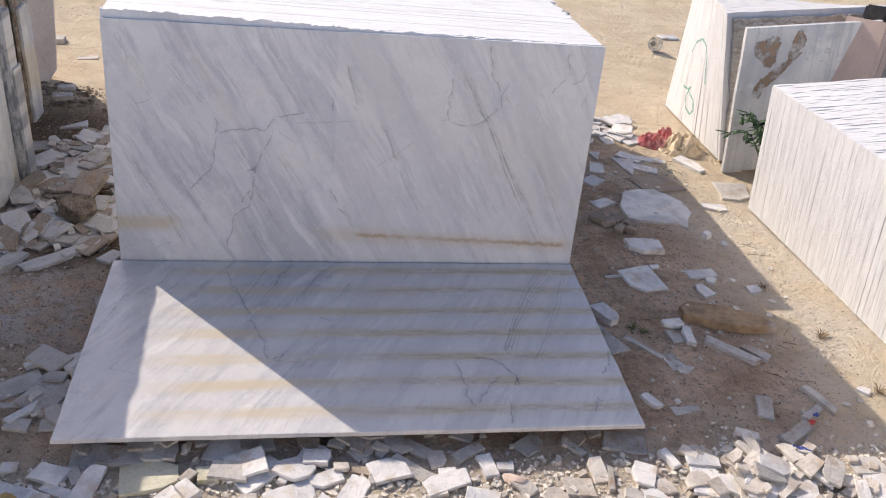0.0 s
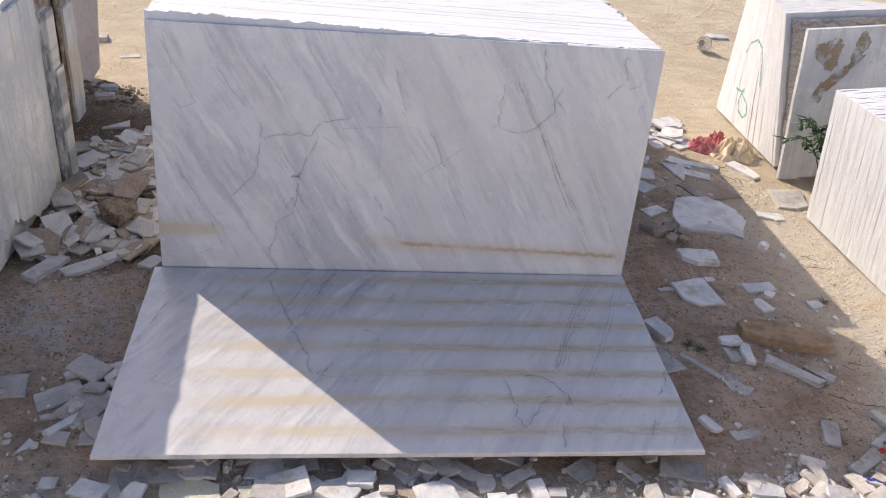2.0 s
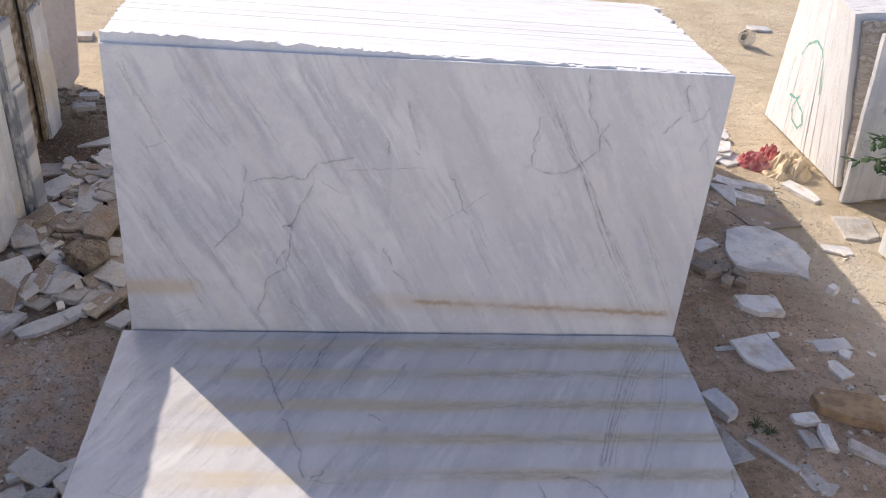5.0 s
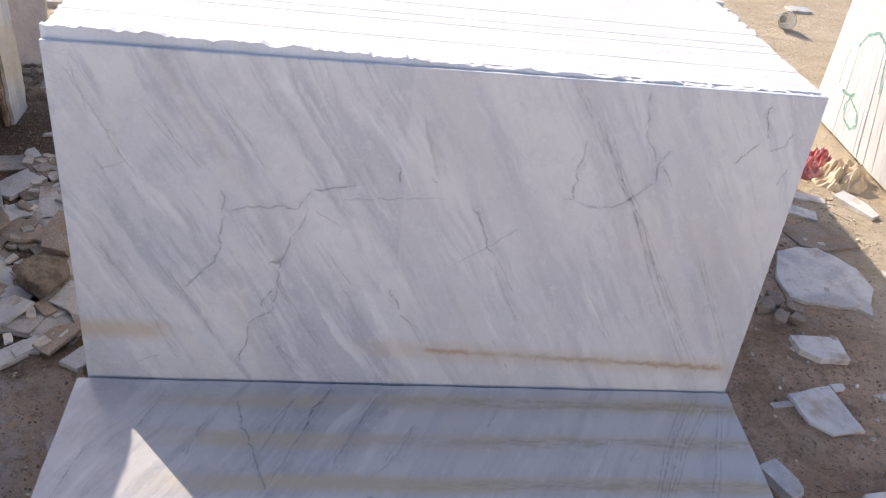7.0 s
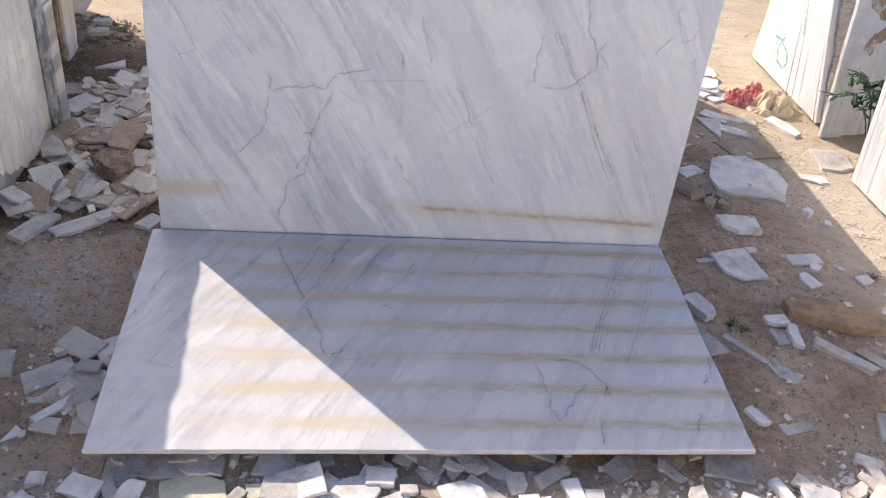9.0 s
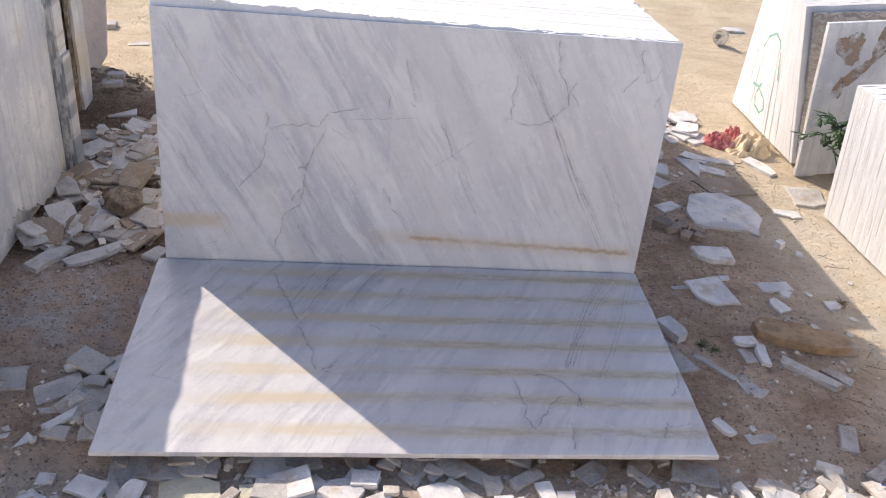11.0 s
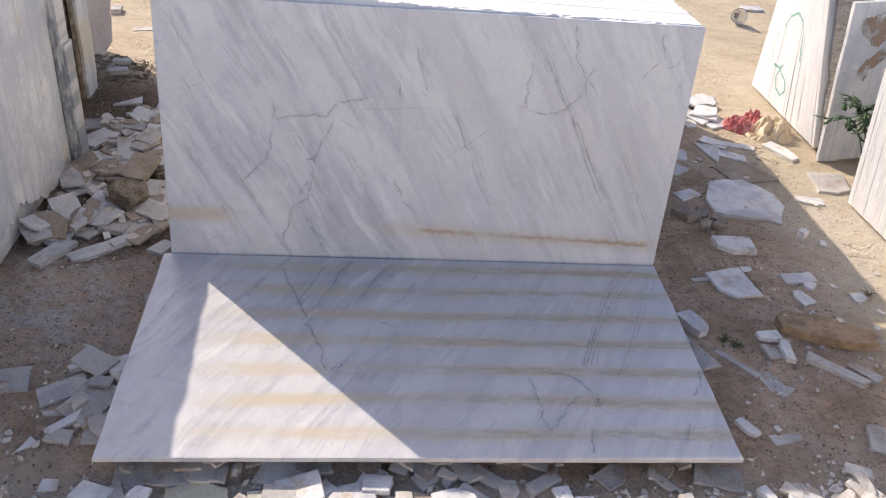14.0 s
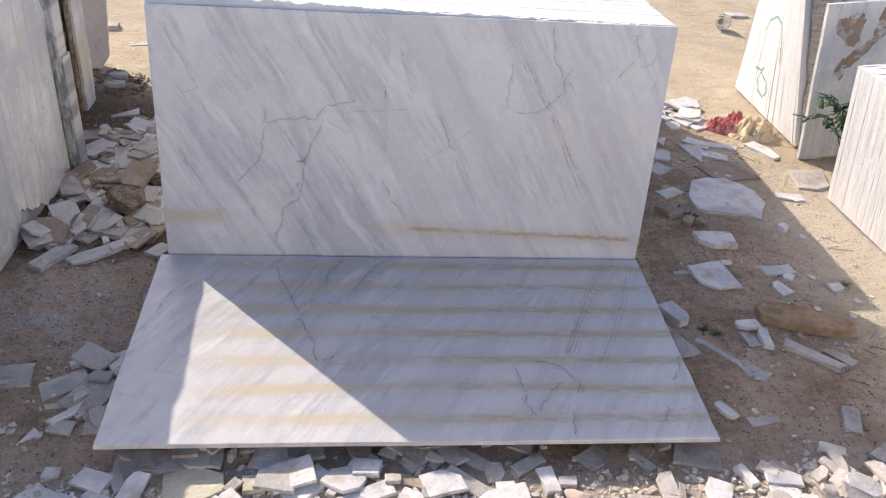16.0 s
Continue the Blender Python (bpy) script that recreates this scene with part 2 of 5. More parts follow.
def sawn_edges(name, tint=0.38, pale=0.80):
    """Sunlit saw-cut slab ends: chalky white with fine streaks down the cut and a little earth."""
    m = Nodes(name, 0.75)
    shift = m.math("MULTIPLY", m.info, 60.0)
    vec = m.add(m.coord, m.xyz(shift, shift, 0.0))
    base = m.mix(m.ramp(m.noise(5, 5, vec), 0.4, 0.65), (pale * 0.985, pale * 0.995, pale * 1.01), (pale * 0.86, pale * 0.865, pale * 0.88))
    base = m.mix(m.math("MULTIPLY", m.ramp(m.info, 0.3, 1.0), tint), base, (0.62, 0.615, 0.61))
    base = m.mix(m.math("MULTIPLY", m.ramp(m.noise(16, 5, vec), 0.58, 0.76), 0.3), base, (0.60, 0.56, 0.50))
    streak = m.noise(1.0, 4, m.xyz(m.math("ADD", m.math("MULTIPLY", m.dot(m.coord, (0.3, 1, 0)), 190.0), shift), m.math("MULTIPLY", m.dot(m.coord, (0, 0, 1)), 3.0), shift), rough=0.6)
    base = m.mix(m.math("MULTIPLY", m.ramp(streak, 0.52, 0.68), tint * 1.4), base, (0.47, 0.475, 0.49))
    base = m.mix(m.math("MULTIPLY", m.ramp(m.noise(7, 6, m.add(vec, (2, 2, 2)), rough=0.7), 0.56, 0.72), tint), base, (0.58, 0.52, 0.44))
    m.color(base)
    m.bump(m.math("ADD", m.noise(70, 5, vec), streak), 0.6, 0.005)
    return m.mat


def old_marble():
    """Weathered slab faces: cloudy grey and cream in upright panels, saw streaks, dark pits, ochre blots."""
    m = Nodes("weathered_marble", 0.5)
    shift = m.math("MULTIPLY", m.info, 40.0)
    vec = m.add(m.coord, m.xyz(shift, shift, shift))
    u, v = m.dot(m.coord, (1, 0, 0)), m.dot(m.coord, (0, 0, 1))
    base = m.mix(m.ramp(m.noise(3.0, 7, vec, 0.6, 0.62), 0.36, 0.62), (0.75, 0.745, 0.72), (0.50, 0.515, 0.54))
    panel = m.noise(1.0, 1, m.xyz(m.math("MULTIPLY", u, 5.0), m.math("MULTIPLY", v, 0.5), shift))
    base = m.mix(m.math("MULTIPLY", m.ramp(panel, 0.49, 0.51), 0.40), base, (0.56, 0.57, 0.58))
    saw = m.noise(1.0, 5, m.xyz(m.math("MULTIPLY", u, 24.0), m.math("MULTIPLY", v, 0.9), shift), rough=0.65)
    base = m.mix(m.math("MULTIPLY", m.ramp(saw, 0.48, 0.60), 0.50), base, (0.44, 0.455, 0.48))
    base = m.mix(m.math("MULTIPLY", m.ramp(m.noise(1.9, 5, m.add(vec, (3, 0, 5))), 0.53, 0.66), 0.60), base, (0.64, 0.55, 0.38))
    base = m.mix(m.math("MULTIPLY", m.ramp(m.noise(9, 7, m.add(vec, (1, 1, 7)), rough=0.7), 0.54, 0.68), 0.45), base, (0.82, 0.82, 0.80))
    base = m.mix(m.math("MULTIPLY", m.ramp(m.noise(26, 5, vec, rough=0.7), 0.58, 0.70), 0.60), base, (0.32, 0.31, 0.29))
    m.color(base)
    m.bump(m.math("ADD", m.noise(40, 5, vec), saw), 0.6, 0.010)
    return m.mat


MARBLE = polished_marble("polished_marble")
MARBLE_BANDED = polished_marble("polished_banded_marble", True)
SAWN = sawn_edges("sawn_marble", 0.42, 0.70)
SAWN_WHITE = sawn_edges("clean_sawn_marble", 0.07, 0.82)
SAWN_SIDE = sawn_edges("dusty_sawn_marble", 0.24, 0.77)
SHARD = sawn_marble("broken_marble", (0.78, 0.76, 0.735), (0.50, 0.50, 0.515), 0.32)
CHIPS = sawn_marble("marble_chips", (0.72, 0.67, 0.60), (0.38, 0.34, 0.30), 0.32, 0.8, loose=True)
SHARD_DIRTY = sawn_marble("dusty_broken_marble", (0.54, 0.51, 0.47), (0.34, 0.33, 0.32), 0.46, 0.85, (0.30, 0.215, 0.145))
SHARD_GREY = sawn_marble("dull_grey_marble", (0.62, 0.61, 0.60), (0.40, 0.40, 0.41), 0.40, 0.8, (0.34, 0.25, 0.17))
SHARD_BROWN = sawn_marble("brown_broken_stone", (0.39, 0.315, 0.245), (0.26, 0.215, 0.175), 0.4, 0.9, (0.30, 0.20, 0.12))
SHARD_GREEN = sawn_marble("yellow_green_stone", (0.60, 0.57, 0.43), (0.44, 0.43, 0.35), 0.3, 0.7, (0.50, 0.40, 0.20))
OLD_MARBLE = old_marble()
GREY_BANDED = Nodes("banded_grey_marble", 0.35)
lay = GREY_BANDED.noise(1.0, 4, GREY_BANDED.xyz(GREY_BANDED.math("MULTIPLY", GREY_BANDED.dot(GREY_BANDED.coord, (0, 0, 1)), 8.0), GREY_BANDED.math("MULTIPLY", GREY_BANDED.info, 3.0)))
GREY_BANDED.color(GREY_BANDED.mix(GREY_BANDED.ramp(GREY_BANDED.noise(3.0, 3), 0.5, 0.68), GREY_BANDED.mix(GREY_BANDED.ramp(lay, 0.40, 0.60), (0.24, 0.26, 0.29), (0.58, 0.58, 0.57)), (0.55, 0.48, 0.36)))
GREY_BANDED = GREY_BANDED.mat
ROCK_BROWN = Nodes("brown_slab", 0.85)
side = ROCK_BROWN.ramp(ROCK_BROWN.math("ADD", ROCK_BROWN.dot(ROCK_BROWN.coord, (-1, 0, 0)), ROCK_BROWN.math("MULTIPLY", ROCK_BROWN.noise(9, 5), 0.2)), 0.26, 0.40)
ROCK_BROWN.color(ROCK_BROWN.mix(side, ROCK_BROWN.mix(ROCK_BROWN.ramp(ROCK_BROWN.noise(14, 6, rough=0.7), 0.38, 0.66), (0.42, 0.29, 0.17), (0.24, 0.165, 0.10)), (0.46, 0.44, 0.42)))
ROCK_BROWN.bump(ROCK_BROWN.noise(50, 6), 0.7, 0.008)
ROCK_BROWN = ROCK_BROWN.mat
OCHRE_ROCK = plain("ochre_rock", (0.56, 0.40, 0.16), (0.40, 0.28, 0.12), 18, 0.9, 0.9, 0.02)
GREY_MARBLE = sawn_marble("grey_marble", (0.46, 0.47, 0.48), (0.30, 0.32, 0.34), 0.12, 0.4, (0.50, 0.44, 0.34))
PINK_MARBLE = sawn_marble("pale_pink_marble", (0.74, 0.66, 0.60), (0.66, 0.58, 0.53), 0.1, 0.6)
BROWN_STONE = plain("pinkish_brown_stone", (0.60, 0.47, 0.40), (0.53, 0.41, 0.35), 6, 0.75, 0.3)
def layered_crust():
    """A rough quarry face with pale and brown layers in waves."""
    m = Nodes("layered_crust", 0.95)
    v = m.math("ADD", m.dot(m.coord, (0.15, 0, 1)), m.math("MULTIPLY", m.noise(4, 6), 0.30))
    lay = m.noise(1.0, 5, m.xyz(m.math("MULTIPLY", v, 50.0), m.math("MULTIPLY", m.dot(m.coord, (1, 0, 0)), 1.5), 0.0), rough=0.6)
    base = m.mix(m.ramp(lay, 0.36, 0.64), (0.36, 0.315, 0.26), (0.60, 0.57, 0.52))
    base = m.mix(m.math("MULTIPLY", m.ramp(m.noise(22, 5), 0.45, 0.7), 0.5), base, (0.36, 0.27, 0.17))
    m.color(base)
    m.bump(m.math("ADD", lay, m.noise(30, 5)), 1.0, 0.02)
    return m.mat


LAYERS = layered_crust()
BOULDER = plain("brown_rock", (0.44, 0.355, 0.265), (0.24, 0.185, 0.135), 22, 0.95, 1.0, 0.05)
CRUST = plain("brown_crust", (0.24, 0.175, 0.11), (0.56, 0.48, 0.38), 17, 0.95, 0.9, 0.02)
EARTH = earth()
# Pale colour of the added light-bouncing wall.
BOUNCE_WHITE = plain("bounce_white", (0.74, 0.73, 0.72), (0.64, 0.63, 0.62), 2, 0.9)
GRAVEL = Nodes("gravel", 0.9)
isl = GRAVEL.tree.nodes.new("ShaderNodeNewGeometry").outputs["Random Per Island"]
GRAVEL.color(GRAVEL.mix(isl, (0.36, 0.26, 0.175), (0.56, 0.45, 0.34)))
GRAVEL = GRAVEL.mat
PALE_GRAVEL = sawn_marble("pale_gravel", (0.76, 0.71, 0.63), (0.50, 0.45, 0.39), 0.3, 0.85, (0.50, 0.39, 0.27), loose=True)
RED_CLOTH = plain("red_cloth", (0.46, 0.11, 0.12), (0.68, 0.36, 0.34), 11, 0.8)
TAN_SACK = plain("tan_sack", (0.72, 0.60, 0.42), (0.58, 0.45, 0.28), 9, 0.55)
BLUE_FOIL = plain("blue_wrapper", (0.06, 0.09, 0.35), (0.12, 0.16, 0.45), 30, 0.4)
RED_FOIL = plain("red_wrapper", (0.50, 0.04, 0.04), (0.62, 0.10, 0.08), 30, 0.4)
LEAF = plain("leaf", (0.022, 0.05, 0.02), (0.05, 0.095, 0.03), 30, 0.5, 0.2)
TWIG = plain("twig", (0.20, 0.14, 0.08), (0.28, 0.20, 0.12), 30, 0.9)
WEED = plain("weed", (0.08, 0.10, 0.04), (0.12, 0.13, 0.05), 40, 0.7)
BLACK_STONE = plain("black_stone", (0.02, 0.02, 0.02), (0.045, 0.045, 0.045), 40, 0.5)
CLEAR = Nodes("clear_plastic", 0.15)
CLEAR.color((0.9, 0.9, 0.88))
CLEAR.put(CLEAR.bsdf.inputs["Transmission Weight"], 0.75)
CLEAR = CLEAR.mat


def see_through(name, tone, scale, lo, hi, cover=0.75):
    """A thin drawn mark whose cover breaks up along its way."""
    m = Nodes(name, 0.5)
    m.color(tone)
    m.put(m.bsdf.inputs["Alpha"], m.math("MULTIPLY", m.ramp(m.noise(scale, 4), lo, hi), cover))
    return m.mat


def soft_vein(name, tone, scale, cover, sharp=1.0, wander=0.5):
    """A mineral vein in polished stone: densest along its wavering middle, fading out to both sides of the strip."""
    m = Nodes(name, 0.25)
    m.color(tone)
    uv = m.tree.nodes.new("ShaderNodeTexCoord").outputs["UV"]
    off = m.math("MULTIPLY", m.math("SUBTRACT", m.noise(scale * 1.6, 5, rough=0.65), 0.5), wander * 2)
    side = m.math("ADD", m.math("SUBTRACT", m.math("MULTIPLY", m.dot(uv, (0, 1, 0)), 2.0), 1.0), off)
    body = m.math("POWER", m.math("SUBTRACT", 1.0, m.math("ABSOLUTE", side), clamp=True), sharp)
    rim = m.ramp(m.math("ABSOLUTE", m.math("SUBTRACT", m.math("MULTIPLY", m.dot(uv, (0, 1, 0)), 2.0), 1.0)), 1.0, 0.6)
    gaps = m.math("ADD", 0.25, m.math("MULTIPLY", m.ramp(m.noise(scale, 4), 0.34, 0.62), 0.75))
    ends = m.ramp(m.dot(uv, (1, 0, 0)), 0.0, 0.12)
    ends = m.math("MULTIPLY", ends, m.ramp(m.dot(uv, (1, 0, 0)), 1.0, 0.88))
    m.put(m.bsdf.inputs["Alpha"], m.math("MULTIPLY", m.math("MULTIPLY", m.math("MULTIPLY", body, rim), m.math("MULTIPLY", gaps, ends)), cover))
    return m.mat


CRACK = soft_vein("crack_vein", (0.32, 0.33, 0.42), 40, 0.36, 1.2, 0.6)
HAIRLINE = soft_vein("hairline_vein", (0.32, 0.33, 0.40), 34, 0.26, 1.4, 0.5)
HALO = soft_vein("vein_halo", (0.42, 0.43, 0.48), 16, 0.10, 1.0, 0.7)
STREAK = soft_vein("grey_streak", (0.40, 0.40, 0.42), 26, 0.19, 1.1, 0.7)
STREAK_WARM = soft_vein("warm_grey_streak", (0.40, 0.375, 0.35), 26, 0.22, 1.1, 0.7)
RUST_STAIN = see_through("rust_stain", (0.33, 0.22, 0.13), 13, 0.30, 0.60, 0.68)
PAINT = see_through("green_paint", (0.17, 0.44, 0.36), 70, 0.12, 0.55, 0.72)


# ---- building helpers ----
def thing(name, label, category, group="", kind="", at=None):
    ob = tagged(new(name), label, category, group, kind)
    if at is not None:
        ob.matrix_world = at
    return ob


def mesh_of(name, verts, faces, mat, smooth=False):
    me = bpy.data.meshes.new(name)
    me.from_pydata([tuple(v) for v in verts], [], faces)
    me.materials.append(mat)
    if smooth:
        me.polygons.foreach_set("use_smooth", [True] * len(me.polygons))
    me.update()
    return me


def part(name, bm, material, parent, label="", smooth=False):
    me = bpy.data.meshes.new(name)
    bm.to_mesh(me)
    bm.free()
    me.materials.append(material)
    if smooth:
        me.polygons.foreach_set("use_smooth", [True] * len(me.polygons))
    ob = new(name, me)
    ob.parent = parent
    if label:
        ob["label"] = label
    return ob


def plate(outline, t, bevel=0.002, rnd=None, rough=0.0):
    """Vertices and faces of a flat piece: an outline in x, y raised by t, with chamfered rims."""
    n = len(outline)
    cx, cy = sum(p[0] for p in outline) / n, sum(p[1] for p in outline) / n
    size = max(max(abs(p[0] - cx), abs(p[1] - cy)) for p in outline)
    verts = []
    for z, inset in ((0, bevel), (bevel, 0), (t - bevel, 0), (t, bevel)):
        k = 1 - inset / size
        for x, y in outline:
            j = (rnd.uniform(-rough, rough), rnd.uniform(-rough, rough)) if rnd and inset == 0 else (0, 0)
            verts.append((cx + (x - cx) * k + j[0], cy + (y - cy) * k + j[1], z))
    faces = [tuple(reversed(range(n))), tuple(range(3 * n, 4 * n))]
    for r in range(3):
        for i in range(n):
            k = (i + 1) % n
            faces.append((r * n + i, r * n + k, (r + 1) * n + k, (r + 1) * n + i))
    return verts, faces


def upright(verts):
    """Stands a flat piece up: its y becomes height and its thickness goes back along y."""
    return [(x, z, y) for x, y, z in verts]


def ragged(rnd, a, b, n, amp, ends=0.0):
    """Points from a to b with a wavering broken edge."""
    (x0, y0), (x1, y1) = a, b
    d = math.hypot(x1 - x0, y1 - y0)
    nx, ny = -(y1 - y0) / d, (x1 - x0) / d
    out, w = [], 0.0
    for i in range(n):
        f = (i + (rnd.uniform(-0.3, 0.3) if i else 0)) / n
        w = 0.55 * w + rnd.uniform(-amp, amp)
        k = 0 if i == 0 else w
        out.append((x0 + (x1 - x0) * f + nx * k, y0 + (y1 - y0) * f + ny * k))
    return out


def standing_slab(name, w, h, t, mat, rnd, top=0.0, foot=0.0, side=0.0, bevel=0.002, fine=34, low=24):
    """Mesh of one slab on edge: x 0 to w, thickness back along y, z 0 to h; wavering edges where asked."""
    o = []
    o += ragged(rnd, (0, 0), (w, 0), low, foot) if foot else [(0, 0)]
    o += ragged(rnd, (w, 0), (w, h), 12, side) if side else [(w, 0)]
    o += ragged(rnd, (w, h), (0, h), fine, top) if top else [(w, h)]
    o += ragged(rnd, (0, h), (0, 0), 12, side) if side else [(0, h)]
    v, f = plate(o, t, bevel)
    me = mesh_of(name, upright(v), [tuple(reversed(q)) for q in f], mat)
    return me


def ribbon(points, width, rnd, lift, wander=0.012, taper=True, least=0.35):
    """A thin crooked strip along points (x, z), standing in front of y = 0 by lift."""
    line = []
    for (x0, z0), (x1, z1) in zip(points, points[1:]):
        n = max(2, int(math.hypot(x1 - x0, z1 - z0) / 0.018))
        for i in range(n):
            f = i / n
            line.append((x0 + (x1 - x0) * f, z0 + (z1 - z0) * f))
    line.append(points[-1])
    jx = jz = 0.0
    shaken = []
    for x, z in line:
        jx, jz = 0.6 * jx + rnd.uniform(-wander, wander) * 0.4, 0.6 * jz + rnd.uniform(-wander, wander) * 0.4
        shaken.append((x + jx, z + jz))
    line = shaken
    verts, faces = [], []
    for i, (x, z) in enumerate(line):
        a, b = line[max(0, i - 1)], line[min(len(line) - 1, i + 1)]
        d = math.hypot(b[0] - a[0], b[1] - a[1]) or 1
        nx, nz = -(b[1] - a[1]) / d, (b[0] - a[0]) / d
        k = width * rnd.uniform(least, 1.0) * 0.5
        if taper and i in (0, len(line) - 1):
            k *= 0.2
        verts += [(x + nx * k, -lift, z + nz * k), (x - nx * k, -lift, z - nz * k)]
    for i in range(len(line) - 1):
        faces.append((2 * i, 2 * i + 1, 2 * i + 3, 2 * i + 2))
    return verts, faces


def under(ob, parent):
    ob.parent = parent
    return ob


# ---- ground ----
def ground_z(x, y):
    near = 1.0 / (1.0 + ((x - 1.2) ** 2 + (y + 0.2) ** 2) / 60.0)
    h = 0.004 * noise.noise((x * 21.0, y * 21.0, 8.0)) + 0.020 * noise.noise((x * 0.9, y * 0.9, 0.3)) + 0.010 * noise.noise((x * 3.1, y * 3.1, 2.0)) + 0.005 * noise.noise((x * 9.0, y * 9.0, 5.0))
    bank = 0.07 * math.exp(-((x + 0.95) ** 2 + (y - 2.42) ** 2) / 0.05) + 0.03 * math.exp(-((x + 0.62) ** 2 + (y - 2.0) ** 2) / 0.09)
    return h * near - 0.004 + bank


def axis(lo, hi, step):
    mid = list(np.arange(lo, hi + step / 2, step))
    out, d = [], step
    x = 0.0
    while x < 900:
        d *= 1.22
        x += d
        out.append(x)
    return [lo - o for o in reversed(out)] + mid + [hi + o for o in out]


def build_ground():
    xs, ys = axis(-1.5, 4.2, 0.022), axis(-2.2, 3.2, 0.022)
    verts = [(x, y, ground_z(x, y)) for y in ys for x in xs]
    w = len(xs)
    faces = [(j * w + i, j * w + i + 1, (j + 1) * w + i + 1, (j + 1) * w + i) for j in range(len(ys) - 1) for i in range(w - 1)]
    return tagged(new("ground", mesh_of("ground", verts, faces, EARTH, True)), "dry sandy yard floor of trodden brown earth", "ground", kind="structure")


build_ground()



def bounce_wall():
    """An unseen pale wall on the near side, added to bounce sunlight onto the slab fronts."""
    v, f = plate([(-7, -5.3), (9, -5.3), (9, -5.05), (-7, -5.05)], 2.3, 0.01)
    wall = new("wall_south", mesh_of("wall_south", [(x, y, z - 0.05) for x, y, z in v], f, BOUNCE_WHITE))
    tagged(wall, "unseen pale wall added to bounce sunlight onto the slab fronts", "wall", kind="structure")


bounce_wall()

# ---- the main stack of slabs ----
W, H, FOOT = 2.2, 1.11, 0.107
rnd = random.Random(5)
LEAN = -math.degrees(math.atan2(0.096, H))
CRACKS_LEFT = [
    ((0.446, 0.629), (0.506, 0.647), (0.586, 0.655), (0.677, 0.665), (0.701, 0.694), (0.717, 0.717), (0.788, 0.726), (0.817, 0.744), (0.858, 0.755)),
    ((0.701, 0.694), (0.687, 0.627), (0.677, 0.577), (0.657, 0.547), (0.642, 0.484), (0.615, 0.460), (0.604, 0.370), (0.593, 0.284), (0.567, 0.271), (0.539, 0.241), (0.521, 0.208), (0.509, 0.144), (0.493, 0.106), (0.481, 0.066), (0.469, 0.019)),
    ((0.466, 0.630), (0.448, 0.585), (0.438, 0.528), (0.420, 0.470), (0.409, 0.440), (0.366, 0.399), (0.323, 0.362)),
    ((0.446, 0.636), (0.451, 0.674), (0.444, 0.706)),
    ((0.578, 0.454), (0.615, 0.460)),
    ((0.604, 0.370), (0.572, 0.333), (0.565, 0.296)),
]
CRACKS_RIGHT = [
    ((1.498, 0.943), (1.509, 0.890), (1.494, 0.814), (1.493, 0.736), (1.462, 0.728)),
    ((1.493, 0.736), (1.538, 0.722), (1.626, 0.712), (1.666, 0.732), (1.704, 0.767), (1.738, 0.819), (1.741, 0.868), (1.756, 0.901), (1.783, 0.930)),
    ((1.664, 1.099), (1.677, 1.035), (1.687, 0.962), (1.717, 0.921), (1.741, 0.868)),
    ((1.741, 0.868), (1.768, 0.836), (1.789, 0.799)),
    ((2.041, 1.073), (2.027, 1.041), (2.047, 1.000), (2.058, 0.969)),
    ((2.035, 0.957), (1.999, 0.923), (1.965, 0.878)),
    ((2.061, 0.936), (2.113, 0.950), (2.135, 0.994)),
    ((1.193, 0.713), (1.216, 0.647), (1.242, 0.590), (1.260, 0.556), (1.290, 0.533)),
    ((0.965, 0.392), (0.971, 0.355), (1.002, 0.294)),
    ((0.969, 0.759), (0.963, 0.802), (0.945, 0.833)),
]
HAIRLINES_UP = [
    ((0.718, 0.659), (0.769, 0.619), (0.800, 0.598)),
    ((0.788, 0.697), (0.972, 0.705), (1.116, 0.715)),
    ((0.113, 0.752), (0.172, 0.779), (0.201, 0.791)),
    ((0.149, 0.069), (0.236, 0.101)),
    ((2.150, 0.886), (2.136, 0.852), (2.133, 0.818)),
    ((1.260, 0.556), (1.316, 0.604), (1.356, 0.633)),
    ((1.255, 0.560), (1.194, 0.518), (1.164, 0.489)),
    ((1.059, 0.791), (1.082, 0.764)),
    ((1.489, 0.137), (1.477, 0.105)),
    ((1.323, 0.192), (1.338, 0.171)),
    ((1.377, 0.103), (1.394, 0.076)),
]
STREAKS_UP = [
    ((0.260, 0.965), (0.356, 0.818), (0.401, 0.757)),
    ((0.057, 0.560), (0.152, 0.393), (0.223, 0.239), (0.298, 0.063)),
    ((0.041, 1.069), (0.118, 0.919), (0.181, 0.779)),
    ((0.257, 0.454), (0.371, 0.267), (0.409, 0.168)),
    ((0.457, 0.975), (0.531, 0.857), (0.588, 0.754)),
    ((0.525, 0.610), (0.585, 0.510), (0.605, 0.465)),
    ((0.604, 0.394), (0.678, 0.262), (0.744, 0.136)),
    ((0.581, 0.197), (0.667, 0.030)),
    ((0.708, 0.560), (0.816, 0.376), (0.885, 0.229)),
    ((1.002, 0.294), (1.050, 0.232), (1.087, 0.169)),
    ((1.018, 0.982), (1.081, 0.775)),
    ((1.282, 0.509), (1.339, 0.365), (1.395, 0.266)),
]
